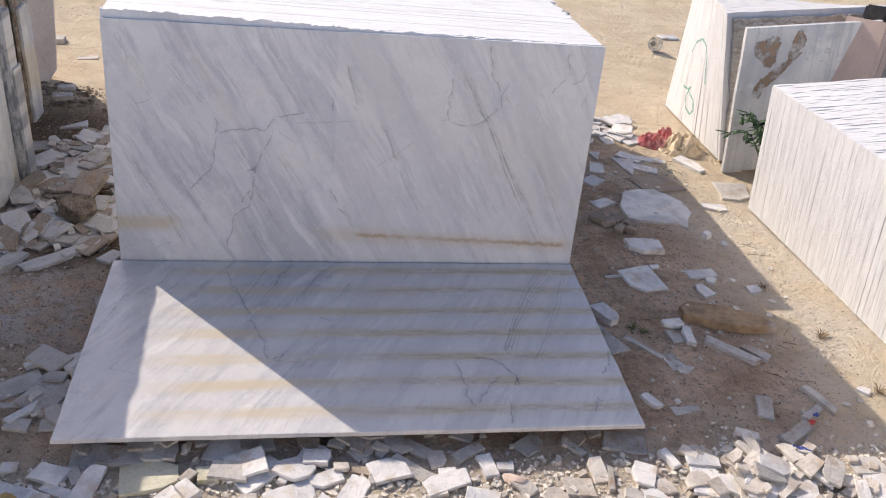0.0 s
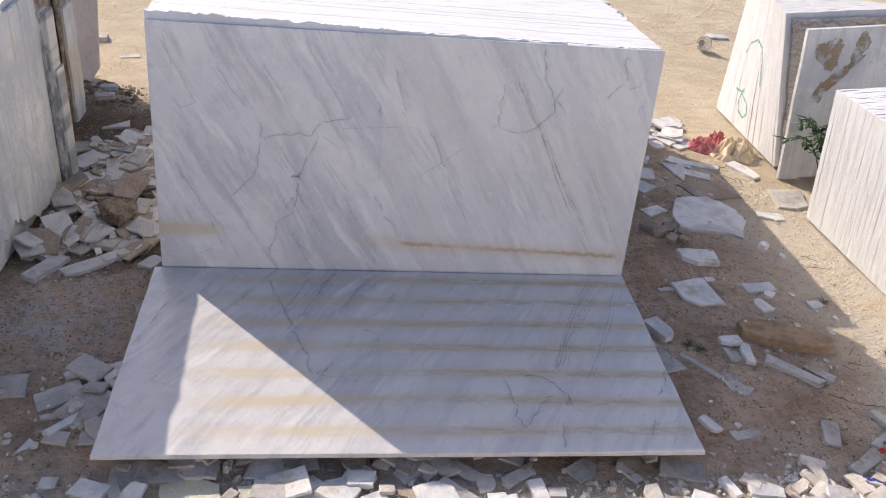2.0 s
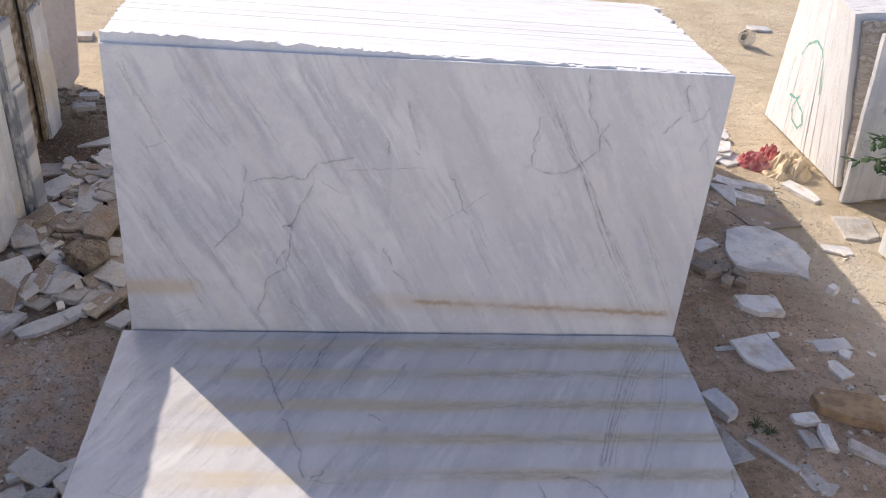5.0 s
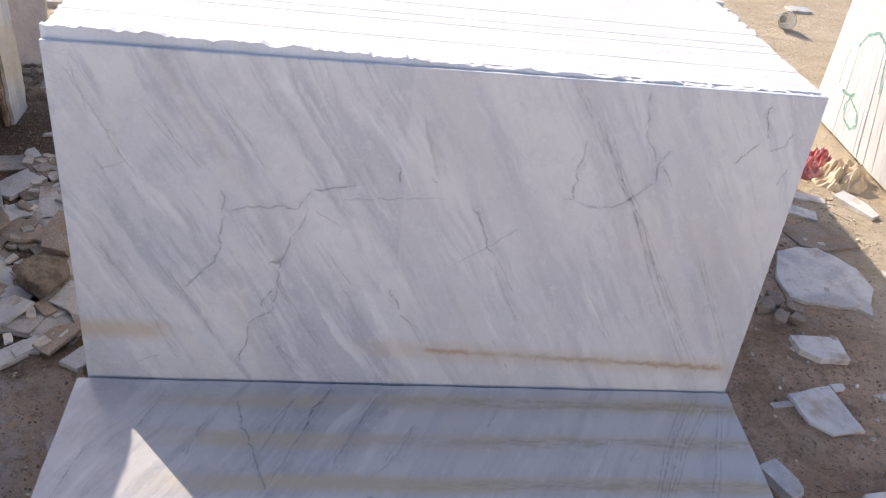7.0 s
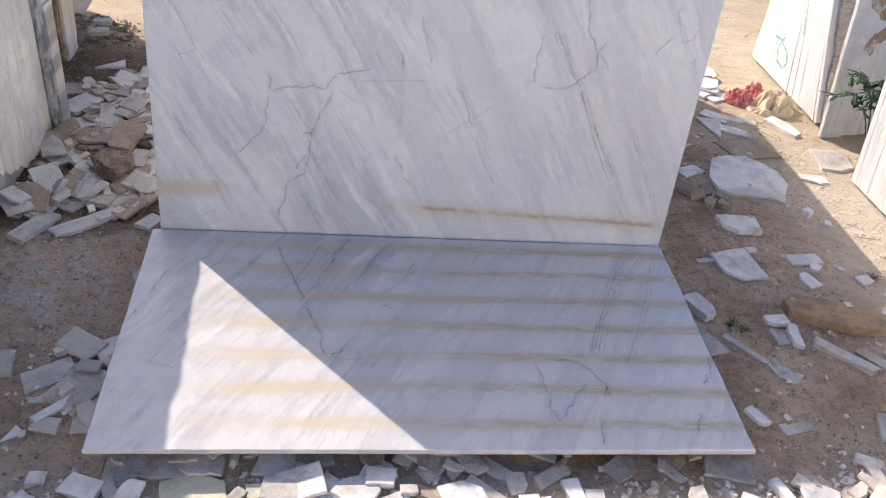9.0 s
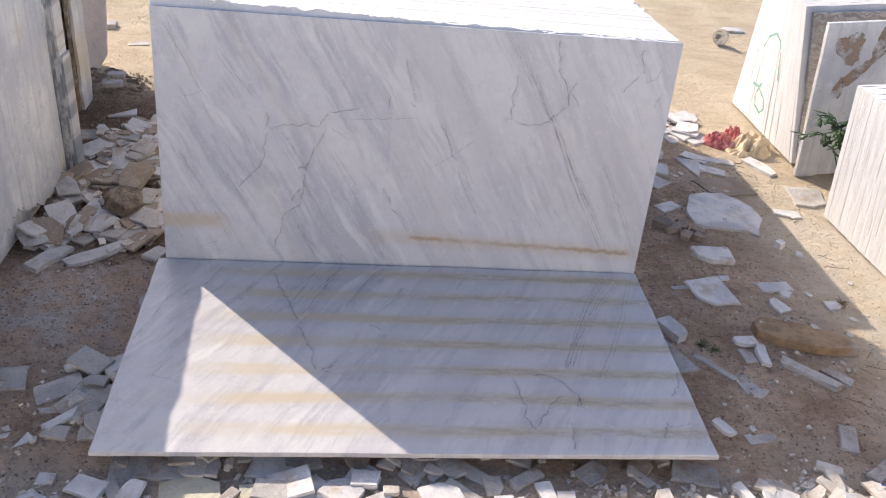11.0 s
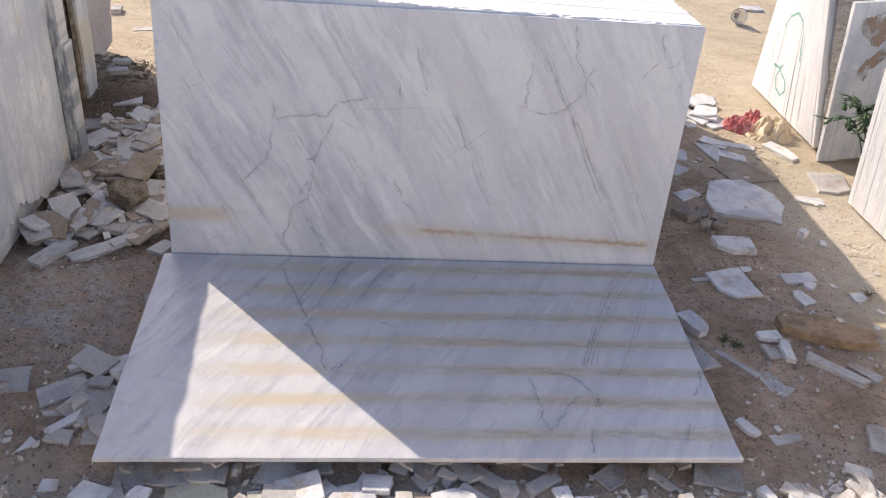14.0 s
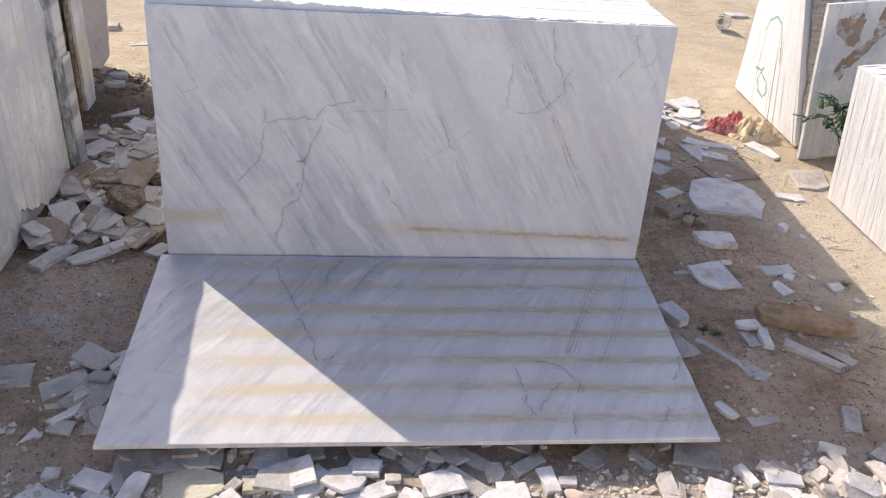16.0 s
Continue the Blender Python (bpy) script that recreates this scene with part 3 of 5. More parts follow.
BUNDLE_UP = [
    ((1.497, 1.026), (1.610, 0.819), (1.688, 0.732), (1.792, 0.501), (1.929, 0.252), (2.042, 0.037)),
    ((1.543, 0.987), (1.634, 0.797), (1.721, 0.665), (1.862, 0.429), (1.981, 0.226)),
    ((1.691, 0.710), (1.773, 0.549), (1.880, 0.329)),
    ((1.937, 0.578), (2.016, 0.408), (2.130, 0.203)),
    ((1.426, 1.103), (1.499, 1.005), (1.569, 0.882)),
    ((1.560, 0.946), (1.631, 0.819), (1.675, 0.743)),
    ((1.754, 0.596), (1.882, 0.380), (2.055, 0.093)),
]
CRACKS_LOW_LEFT = [
    ((0.478, 0.075), (0.507, 0.137), (0.528, 0.197), (0.548, 0.267), (0.578, 0.312), (0.593, 0.368), (0.604, 0.422), (0.600, 0.465)),
    ((0.600, 0.465), (0.635, 0.509), (0.660, 0.576), (0.680, 0.625), (0.686, 0.673), (0.699, 0.720), (0.720, 0.750)),
    ((0.720, 0.750), (0.751, 0.725), (0.761, 0.703)),
    ((0.759, 0.082), (0.736, 0.125), (0.702, 0.209)),
    ((0.914, 0.447), (0.947, 0.468), (0.969, 0.488)),
]
CRACKS_LOW_RIGHT = [
    ((1.462, 0.765), (1.480, 0.810), (1.480, 0.884), (1.493, 0.926), (1.476, 0.995), (1.495, 1.043), (1.514, 1.048)),
    ((1.541, 0.754), (1.596, 0.753), (1.646, 0.776), (1.672, 0.806), (1.694, 0.851), (1.715, 0.894), (1.715, 0.937)),
    ((1.728, 0.885), (1.702, 0.937)),
    ((1.514, 1.048), (1.545, 0.995), (1.585, 0.953), (1.647, 0.866)),
    ((1.663, 1.020), (1.648, 1.099), (1.638, 1.162)),
    ((2.031, 1.011), (2.006, 1.070), (1.989, 1.102)),
    ((2.170, 0.718), (2.131, 0.813), (2.091, 0.874)),
]
HAIRLINES_LOW = [
    ((0.720, 0.750), (0.773, 0.764), (0.845, 0.768)),
    ((0.938, 0.373), (0.974, 0.334), (0.999, 0.295)),
    ((1.674, 0.797), (1.630, 0.798)),
    ((1.715, 0.937), (1.749, 0.970)),
    ((2.020, 1.044), (2.077, 1.032), (2.125, 1.016)),
    ((0.099, 0.778), (0.153, 0.806), (0.207, 0.834)),
    ((1.335, 0.130), (1.301, 0.190)),
]
STREAKS_LOW = [
    ((0.796, 0.015), (0.703, 0.229), (0.619, 0.422)),
    ((0.946, 0.051), (0.870, 0.202), (0.799, 0.360)),
    ((1.065, 0.172), (0.986, 0.342)),
    ((0.081, 0.256), (0.029, 0.443), (-0.018, 0.613)),
    ((0.412, 0.141), (0.362, 0.321)),
    ((0.258, 0.052), (0.199, 0.212)),
    ((0.673, 0.065), (0.609, 0.233), (0.559, 0.369)),
]
BUNDLE_LOW = [
    ((2.078, 0.007), (1.937, 0.216), (1.814, 0.453), (1.744, 0.596), (1.671, 0.760)),
    ((2.030, 0.018), (1.888, 0.259), (1.752, 0.562), (1.683, 0.760)),
    ((2.152, 0.035), (2.020, 0.371), (1.899, 0.626), (1.804, 0.804)),
    ((2.119, 0.036), (1.952, 0.256), (1.808, 0.525), (1.709, 0.759)),
    ((1.927, 0.257), (1.784, 0.526), (1.701, 0.728)),
]


def vein_parts(slab, cracks, hairlines, streaks, bundle, lift):
    """Crack veins with a soft halo, hairlines, and the straight grey streaks that cross the slab."""
    r = random.Random(11)

    def strip(name, line, width, at, wander, mat):
        v, f = ribbon(line, width, r, at, wander, False, 0.85)
        me = mesh_of(name, v, f, mat)
        uv = me.uv_layers.new(name="strip")
        n = len(v) // 2 - 1
        for loop in me.loops:
            k = loop.vertex_index
            uv.data[loop.index].uv = ((k // 2) / n, k % 2)
        under(new(name, me), slab)

    at = lift
    for c in cracks:
        strip("vein", c, 0.0125, at, 0.020, CRACK)
        strip("halo", c, 0.040, at * 0.4, 0.012, HALO)
        at += lift * 0.01
    for c in hairlines:
        strip("hairline", c, 0.011, at, 0.012, HAIRLINE)
    for c in streaks:
        strip("streak", c, 0.013, at * 0.8, 0.006, STREAK)
        strip("streak", [(x + r.uniform(-0.03, 0.03), z + r.uniform(-0.02, 0.02)) for x, z in c[:2]], 0.010, at * 0.7, 0.006, STREAK)
        strip("halo", [(x + 0.012, z) for x, z in c], 0.050, at * 0.5, 0.006, HALO)
    for k, c in enumerate(bundle):
        strip("streak", c, 0.013, at * (1.05 + 0.02 * k), 0.005, STREAK_WARM)
        strip("streak", [(x + r.uniform(0.012, 0.022), z) for x, z in c], 0.010, at * (1.25 + 0.02 * k), 0.005, STREAK)


def main_stack():
    tilt = pose(0, 0, FOOT, LEAN)
    front = tagged(new("marble_slab", standing_slab("marble_slab", W, H + 0.085, 0.02, MARBLE, rnd, top=0.0, foot=0.003)),
                   "polished white marble slab with grey veins, fronting the stack", "marble slab", "main stack of slabs", "thing")
    front.matrix_world = tilt
    front.data.transform(Matrix.Translation((0, 0, -0.085)))
    vein_parts(front, CRACKS_LEFT + CRACKS_RIGHT, HAIRLINES_UP, STREAKS_UP, BUNDLE_UP, 0.0012)
    shapes = [standing_slab("stacked_slab", W, H + 0.085, 0.0212, SAWN_WHITE, rnd, top=0.00004 * k, side=0.0012, bevel=0.0001) for k in range(5)]
    broken = standing_slab("broken_top_slab", W - 0.03, H + 0.085, 0.0209, SAWN_WHITE, rnd, top=0.0050, side=0.0015, fine=150)
    y = 0.021
    for me, up in [(me, 0.021) for me in shapes] + [(broken, 0.034)]:
        for v in me.vertices:
            if v.co.z > H + 0.03:
                v.co.z += up * max(-0.2, 1.0 - v.co.x / 1.85) + 0.0866 * v.co.y
    for i in range(42):
        s = tagged(new("marble_slab", shapes[rnd.randrange(5)] if i else broken), "white sawn marble slab standing in the stack", "marble slab", "main stack of slabs", "thing")
        drop = rnd.uniform(0.0, 0.0001) + (0.0010 if rnd.random() < 0.08 else 0.0)
        s.matrix_world = tilt @ Matrix.Translation((rnd.uniform(-0.002, 0.002) - 0.0010 * i * rnd.random(), y, -0.085 - drop + 0.087 * y))
        y += 0.0212


main_stack()


def lying_slab():
    o = ragged(rnd, (-0.03, 0.0), (-0.022, 1.172), 20, 0.0012) + [(-0.022, 1.172)]
    o += ragged(rnd, (-0.022, 1.172), (2.167, 1.180), 40, 0.0008)[1:] + ragged(rnd, (2.167, 1.180), (2.203, 0.0), 26, 0.0022) + ragged(rnd, (2.203, 0.0), (-0.03, 0.0), 90, 0.0018)
    o.reverse()
    v, f = plate(o, 0.021, 0.0025)
    ob = tagged(new("lying_marble_slab", mesh_of("lying_marble_slab", upright(v), [tuple(reversed(q)) for q in f], MARBLE_BANDED)),
                "polished white marble slab with ochre bands lying on rubble", "marble slab", kind="thing")
    ob.data.transform(Matrix.Translation((0, -0.021, 0)))
    tip = math.degrees(math.atan2(0.018, 1.17))
    ob.matrix_world = pose(0, -0.012, 0.110, 90 + tip)
    vein_parts(ob, CRACKS_LOW_LEFT + CRACKS_LOW_RIGHT, HAIRLINES_LOW, STREAKS_LOW, BUNDLE_LOW, -0.0012)
    return ob


low = lying_slab()


# ---- neighbouring stacks ----
def row_of_slabs(shapes, n, step, start, along, label, group, jitter, rise=0.001, name="marble_slab"):
    """Repeats of slab meshes set side by side along a direction."""
    r = random.Random(n * 7 + 1)
    for i in range(n):
        s = tagged(new(name, shapes[r.randrange(len(shapes))]), label, "marble slab", group, "thing")
        p = start + along * (i * step)
        s.matrix_world = Matrix.Translation(p + Vector((r.uniform(-jitter, jitter), 0, r.uniform(-rise, rise))))


def rear_stack():
    r = random.Random(21)
    shapes = [standing_slab("rear_slab", 2.3, 1.0, 0.03, GREY_MARBLE if k == 0 else SAWN, r, top=0.006, side=0.004) for k in range(4)]
    for i in range(44):
        f = i / 43
        s = tagged(new("marble_slab", shapes[0 if i == 0 else 1 + r.randrange(3)]),
                   "rough grey slab behind the main stack" if i == 0 else "white sawn slab in a sloping stack behind", "marble slab", "rear stack of slabs", "thing")
        end = 2.315 + 0.43 * f
        s.matrix_world = Matrix.Translation((end - 2.3, 1.035 + 1.36 * f, 0.0)) @ Matrix.Diagonal((1, 1, 1.13 - 0.43 * f + r.uniform(-0.006, 0.006), 1))


def right_stack():
    r = random.Random(31)
    shapes = [standing_slab("side_slab", 1.3, 0.825, 0.0210 - 0.0001 * (k % 3), SAWN_SIDE, r, top=0.0022, foot=0.014, side=0.0007, bevel=0.0003) for k in range(9)]
    for me in shapes:
        me.transform(Matrix.Rotation(radians(-6.5), 4, "Y"))
    row_of_slabs(shapes, 150, 0.0212, Vector((3.685, 0.86, 0.008)), Vector((0, -1, 0)), "white sawn marble slab standing in a long stack", "long stack of slabs", 0.0010, 0.0013)


def painted_stack():
    r = random.Random(41)
    shapes = [standing_slab("leaning_slab", 1.5, 1.03, 0.0216, SAWN, r, top=0.002, foot=0.008, side=0.0012, bevel=0.0007) for k in range(5)]
    for me in shapes:
        for v in me.vertices:
            if v.co.z > 0.98:
                v.co.z += 0.2586 * v.co.y
    lean = Euler((radians(-14.5), radians(-6.0), 0)).to_matrix().to_4x4()
    for i in range(52):
        f = i / 51
        p = tagged(new("marble_slab", shapes[r.randrange(5)]), "white marble slab leaning in a paint-marked stack", "marble slab", "paint-marked stack", "thing")
        p.matrix_world = Matrix.Translation((3.82 + 0.05 * f + r.uniform(-0.003, 0.003), 1.60 + 0.0222 * i, 0.02)) @ Euler((radians(-14.5), radians(-6.0 + 14.0 * f), 0)).to_matrix().to_4x4()
    crust = tagged(new("marble_slab", standing_slab("crusted_slab", 1.42, 1.0, 0.03, LAYERS, r, top=0.006, foot=0.01, side=0.012)),
                   "brown-crusted outer slab of the paint-marked stack", "marble slab", "paint-marked stack", "thing")
    crust.matrix_world = Matrix.Translation((3.86, 1.562, 0.02)) @ lean


rear_stack()
right_stack()
painted_stack()


def stained_slab():
    r = random.Random(51)
    ob = tagged(new("stained_slab", standing_slab("stained_slab", 0.95, 1.02, 0.035, OLD_MARBLE, r, foot=0.006, side=0.002)),
                "white marble slab with rust-brown stains leaning upright", "marble slab", kind="thing")
    ob.matrix_world = Matrix.Translation((3.775, 1.44, 0.0)) @ Euler((radians(-0.5), radians(-6.5), 0)).to_matrix().to_4x4()
    for k, (cx, cz, a, b, turn) in enumerate(((0.17, 0.86, 0.085, 0.10, 0.3), (0.37, 0.90, 0.045, 0.09, -0.3), (0.27, 0.72, 0.16, 0.035, 0.75), (0.15, 0.60, 0.035, 0.07, -0.2))):
        pts = []
        for i in range(52):
            t = 2 * math.pi * i / 52
            w = 1 + 0.18 * math.sin(3 * t + k) + r.uniform(-0.10, 0.10)
            x, z = a * w * math.cos(t), b * w * math.sin(t)
            pts.append((cx + x * math.cos(turn) - z * math.sin(turn), -0.002, cz + x * math.sin(turn) + z * math.cos(turn)))
        under(new("stain", mesh_of("stain", pts, [tuple(range(52))], RUST_STAIN)), ob)
    return ob


stained_slab()


def left_stack():
    r = random.Random(61)
    turn = Euler((radians(6.2), 0, radians(90))).to_matrix().to_4x4()
    def one(mat, length, h, t, top, foot, side, x, y0, z, label, rise=0.0):
        me = standing_slab("old_slab", length, h, t, mat, r, top=top, foot=foot, side=side, fine=70, low=24 if foot < 0.015 else 90)
        if rise:
            for v in me.vertices:
                if v.co.z < 0.08:
                    v.co.z += rise * min(1.0, max(0.0, (length - 0.05 - v.co.x) / 0.5))
        s = tagged(new("marble_slab", me), label, "marble slab", "old slabs in shade", "thing")
        s.matrix_world = Matrix.Translation((x, y0, z)) @ Euler((0, 0, radians(90))).to_matrix().to_4x4()
        return s

    one(OLD_MARBLE, 2.20, 1.085, 0.022, 0.011, 0.022, 0.003, -0.700, -1.36, 0.0, "weathered white slab with a broken lower edge", 0.16)
    one(OLD_MARBLE, 2.43, 1.105, 0.022, 0.006, 0.006, 0.002, -0.724, -1.43, 0.0, "weathered white marble slab standing in shade", 0.19)
    x = -0.748
    for i in range(24):
        one(OLD_MARBLE, 2.42 + r.uniform(-0.02, 0.03), 1.04, 0.022, 0.006, 0.004, 0.003, x, -1.45 + r.uniform(-0.02, 0.02), 0.0, "weathered white marble slab standing in shade")
        x -= 0.0245
    for i in range(5):
        one(GREY_BANDED, 0.12, 0.96 if i else 0.66, 0.0125, 0.004, 0.001, 0.002, -0.668 - 0.0142 * i, 1.012 + r.uniform(0.0, 0.012), -0.01, "grey polished slab with bands standing on edge")
    one(CRUST, 0.90, 1.02, 0.03, 0.010, 0.012, 0.014, -0.93, 1.04, 0.0, "brown-crusted rough slab standing on edge")
    for i, (x, y0, n) in enumerate(((-0.868, 1.88, 0.20), (-0.890, 1.86, 0.22), (-0.911, 1.92, 0.20), (-0.962, 1.04, 1.02), (-0.988, 1.04, 1.05), (-1.014, 1.04, 1.1), (-1.04, 1.04, 1.12))):
        one((OLD_MARBLE, CRUST, OLD_MARBLE)[i] if i < 3 else PINK_MARBLE, n, 1.04 - 0.3 * (i == 0), 0.018, 0.01, 0.012, 0.016, x, y0, 0.0, "rough-ended beige slab standing on edge")


left_stack()


def far_block():
    r = random.Random(71)
    for i in range(9):
        o = [(-0.75 - 0.02 * i, 0.0), (-0.10, 0.0), (0.0, 0.14), (0.02, 0.6), (0.0, 1.12), (-0.75, 1.15)]
        o = [(x + r.uniform(-0.006, 0.006), z) for x, z in o]
        v, f = plate(o, 0.024, 0.002)
        s = tagged(new("marble_slab", mesh_of("broken_slab", upright(v), [tuple(reversed(q)) for q in f], PINK_MARBLE)),
                   "pale pink slab with a broken lower corner", "marble slab", "pale slabs", "thing")
        s.matrix_world = Matrix.Translation((-0.885 - 0.012 * i, 2.56 + i * 0.027, 0.0)) @ Euler((radians(-3), 0, 0)).to_matrix().to_4x4()


far_block()


def stone_post():
    """Sawn brown stone block standing askew, in two halves, with a black piece on top."""
    r = random.Random(81)
    ob = thing("stone_block", "pinkish brown sawn stone block standing askew", "stone block", at=Matrix.Translation((4.47, 1.36, 0)) @ Euler((radians(-3), radians(10), radians(38))).to_matrix().to_4x4())
    for k, (x, w) in enumerate(((-0.15, 0.145), (0.0, 0.16))):
        bm = bmesh.new()
        bmesh.ops.create_cube(bm, size=1)
        bmesh.ops.scale(bm, vec=(w, 0.26, 1.12), verts=bm.verts)
        bmesh.ops.translate(bm, vec=(x + w / 2, 0, 0.56), verts=bm.verts)
        bmesh.ops.bevel(bm, geom=bm.edges[:], offset=0.006, segments=2, affect="EDGES")
        part("half", bm, BROWN_STONE, ob)
    bm = bmesh.new()
    bmesh.ops.create_cube(bm, size=1)
    bmesh.ops.scale(bm, vec=(0.16, 0.15, 0.10), verts=bm.verts)
    bmesh.ops.bevel(bm, geom=bm.edges[:], offset=0.012, segments=2, affect="EDGES")
    top = new("black_stone_piece", bpy.data.meshes.new("black_stone_piece"))
    bm.to_mesh(top.data)
    bm.free()
    top.data.materials.append(BLACK_STONE)
    tagged(top, "black stone offcut resting on the brown block", "stone")
    top.matrix_world = ob.matrix_world @ Matrix.Translation((0.14, 0.02, 1.168))


stone_post()


# ---- broken pieces on the ground ----
CELL = 0.02
HEAP = {}


def cover(x, y, L, Wd, rot):
    """Cells of the plan under a piece."""
    c, s = math.cos(radians(rot)), math.sin(radians(rot))
    out = []
    for i in range(max(2, int(L / CELL)) + 1):
        for k in range(max(2, int(Wd / CELL)) + 1):
            a, b = (i / max(2, int(L / CELL)) - 0.5) * L * 0.9, (k / max(2, int(Wd / CELL)) - 0.5) * Wd * 0.9
            out.append((round((x + a * c - b * s) / CELL), round((y + a * s + b * c) / CELL)))
    return out


def height(cell):
    return HEAP.get(cell, ground_z(cell[0] * CELL, cell[1] * CELL))


def broken_outline(r, L, Wd, corners):
    """An irregular outline that fills a box of L by Wd."""
    h, w = L / 2, Wd / 2
    o = [(-h, -w), (h, -w), (h, w), (-h, w)]
    if corners == 3:
        o.pop(r.randrange(4))
    o = [(x * r.uniform(0.82, 1.05), y * r.uniform(0.78, 1.05)) for x, y in o]
    while len(o) < corners:
        i = r.randrange(len(o))
        (x0, y0), (x1, y1), (x2, y2) = o[i - 1], o[i], o[(i + 1) % len(o)]
        f, g = r.uniform(0.2, 0.45), r.uniform(0.2, 0.45)
        o[i:i + 1] = [(x1 + (x0 - x1) * f, y1 + (y0 - y1) * f), (x1 + (x2 - x1) * g, y1 + (y2 - y1) * g)]
    out = []
    for (x0, y0), (x1, y1) in zip(o, o[1:] + o[:1]):
        out.append((x0, y0))
        d = math.hypot(x1 - x0, y1 - y0)
        for f in ((0.33, 0.68) if d > 0.10 else (0.5,) if d > 0.04 else ()):
            k = r.uniform(-0.02, 0.02) * d
            out.append((x0 + (x1 - x0) * f - (y1 - y0) / d * k, y0 + (y1 - y0) * f + (x1 - x0) / d * k))
    return out


SEED = [100]
LOOSE = [[], []]


def shard(x, y, L, Wd, rot, t=0.02, mat=None, corners=0, tip=0.0, label="", group="broken marble pieces", max_top=9.0, loose=False, outline=None):
    """One broken piece of slab that lies on what is under it; tip leans it up at its far end."""
    SEED[0] += 1
    r = random.Random(SEED[0])
    t *= 0.78
    mat = mat or (SHARD if r.random() < 0.72 else SHARD_DIRTY)
    cells = cover(x, y, L, Wd, rot)
    hs = sorted(height(c) for c in cells)
    z = hs[int(len(hs) * 0.55)] - 0.003
    if z + t > max_top:
        z = max_top - t
    o = outline or broken_outline(r, L, Wd, corners or r.choice((4, 5, 5, 6, 7)))
    v, f = plate(o, t, min(0.003, t * 0.2), r, min(0.0022, t * 0.09))
    hi = hs[-1] - hs[0]
    lean = max(-10.0, min(10.0, r.uniform(-1, 1) * (2 + 140 * hi)))
    m = Matrix.Translation((x, y, z + (abs(math.sin(radians(tip))) * L * 0.42 if tip else 0))) @ Euler((radians(lean * 0.5), radians(-tip + lean * 0.4), radians(rot))).to_matrix().to_4x4()
    for c in cells:
        HEAP[c] = max(height(c), z + t * 0.9)
    if loose:
        n = len(LOOSE[0])
        LOOSE[0].extend(m @ Vector(p) for p in v)
        LOOSE[1].extend(tuple(n + k for k in q) for q in f)
        return None
    words = {"broken_marble": "white broken marble offcut lying in the rubble", "dusty_broken_marble": "dusty grey broken marble offcut on earth",
             "dull_grey_marble": "dull grey broken marble piece on shaded earth", "brown_broken_stone": "brown earth-stained broken stone piece", "yellow_green_stone": "yellowish green broken stone slab"}
    ob = tagged(new("stone_offcut", mesh_of("stone_offcut", v, f, mat)), label or words[mat.name], "stone offcut", group, "thing")
    ob.matrix_world = m
    return ob


def boulder(x, y, L, Wd, rot, h, mat, label, name="rock"):
    """A rough broken rock, faceted, sunk a little into the ground."""
    SEED[0] += 1
    r = random.Random(SEED[0])
    bm = bmesh.new()
    bmesh.ops.create_icosphere(bm, subdivisions=4 if L > 0.12 else 3 if L > 0.09 else 2, radius=1)
    off = Vector((r.random() * 50, r.random() * 50, r.random() * 50))
    cuts = [(Vector((r.gauss(0, 1), r.gauss(0, 1), r.gauss(0, 1))).normalized(), r.uniform(0.50, 0.85)) for k in range(9)]
    for v in bm.verts:
        d = v.co.normalized()
        k = min([1.3] + [w / max(0.05, n.dot(d)) for n, w in cuts]) + 0.07 * noise.noise(d * 3 + off) + 0.04 * noise.noise(d * 8 + off)
        v.co = Vector((d.x * L / 2, d.y * Wd / 2, d.z * h * 0.62)) * k * 1.25
    me = bpy.data.meshes.new(name)
    bm.to_mesh(me)
    bm.free()
    me.materials.append(mat)
    z = height((round(x / CELL), round(y / CELL)))
    ob = tagged(new(name, me), label, "rock", kind="thing")
    ob.matrix_world = Matrix.Translation((x, y, z + h * 0.34)) @ Euler((radians(r.uniform(-9, 9)), radians(r.uniform(-9, 9)), radians(rot))).to_matrix().to_4x4()
    return ob


# between the main stack and the long stack
wave = random.Random(3)
rim = [(-0.243, 0.028), (-0.247, -0.131), (-0.172, -0.163), (-0.054, -0.179), (0.05, -0.196), (0.095, -0.246), (0.141, -0.14), (0.204, -0.048), (0.2, 0.109), (0.147, 0.194), (0.074, 0.272), (-0.04, 0.27), (-0.156, 0.224)]
oval = [p for a, b in zip(rim, rim[1:] + rim[:1]) for p in ragged(wave, a, b, 3, 0.004)]
shard(3.042, 0.829, 0.50, 0.37, 0, 0.030, SHARD, label="large flat white marble piece with a ragged rim", outline=oval)
shard(2.77, 0.35, 0.22, 0.15, 0, 0.040, SHARD, 5)
shard(2.62, 0.01, 0.23, 0.22, 100, 0.022, SHARD, 5)
shard(2.93, -0.37, 0.46, 0.18, 157, 0.058, ROCK_BROWN, label="long brown stone slab piece lying flat",
      outline=[(0.235, 0.0), (0.21, 0.07), (0.06, 0.095), (-0.10, 0.08), (-0.235, 0.02), (-0.20, -0.05), (0.02, -0.085), (0.20, -0.06)])
shard(2.83, -0.63, 0.27, 0.055, 135, 0.035, SHARD_DIRTY, 4)
shard(2.95, -0.64, 0.14, 0.055, 130, 0.030, SHARD_DIRTY, 4)
shard(2.63, -0.40, 0.11, 0.06, 5, 0.03, SHARD)
shard(2.67, -0.50, 0.15, 0.05, 80, 0.03, SHARD)
shard(2.60, -0.50, 0.10, 0.07, 92, 0.02, SHARD_DIRTY)
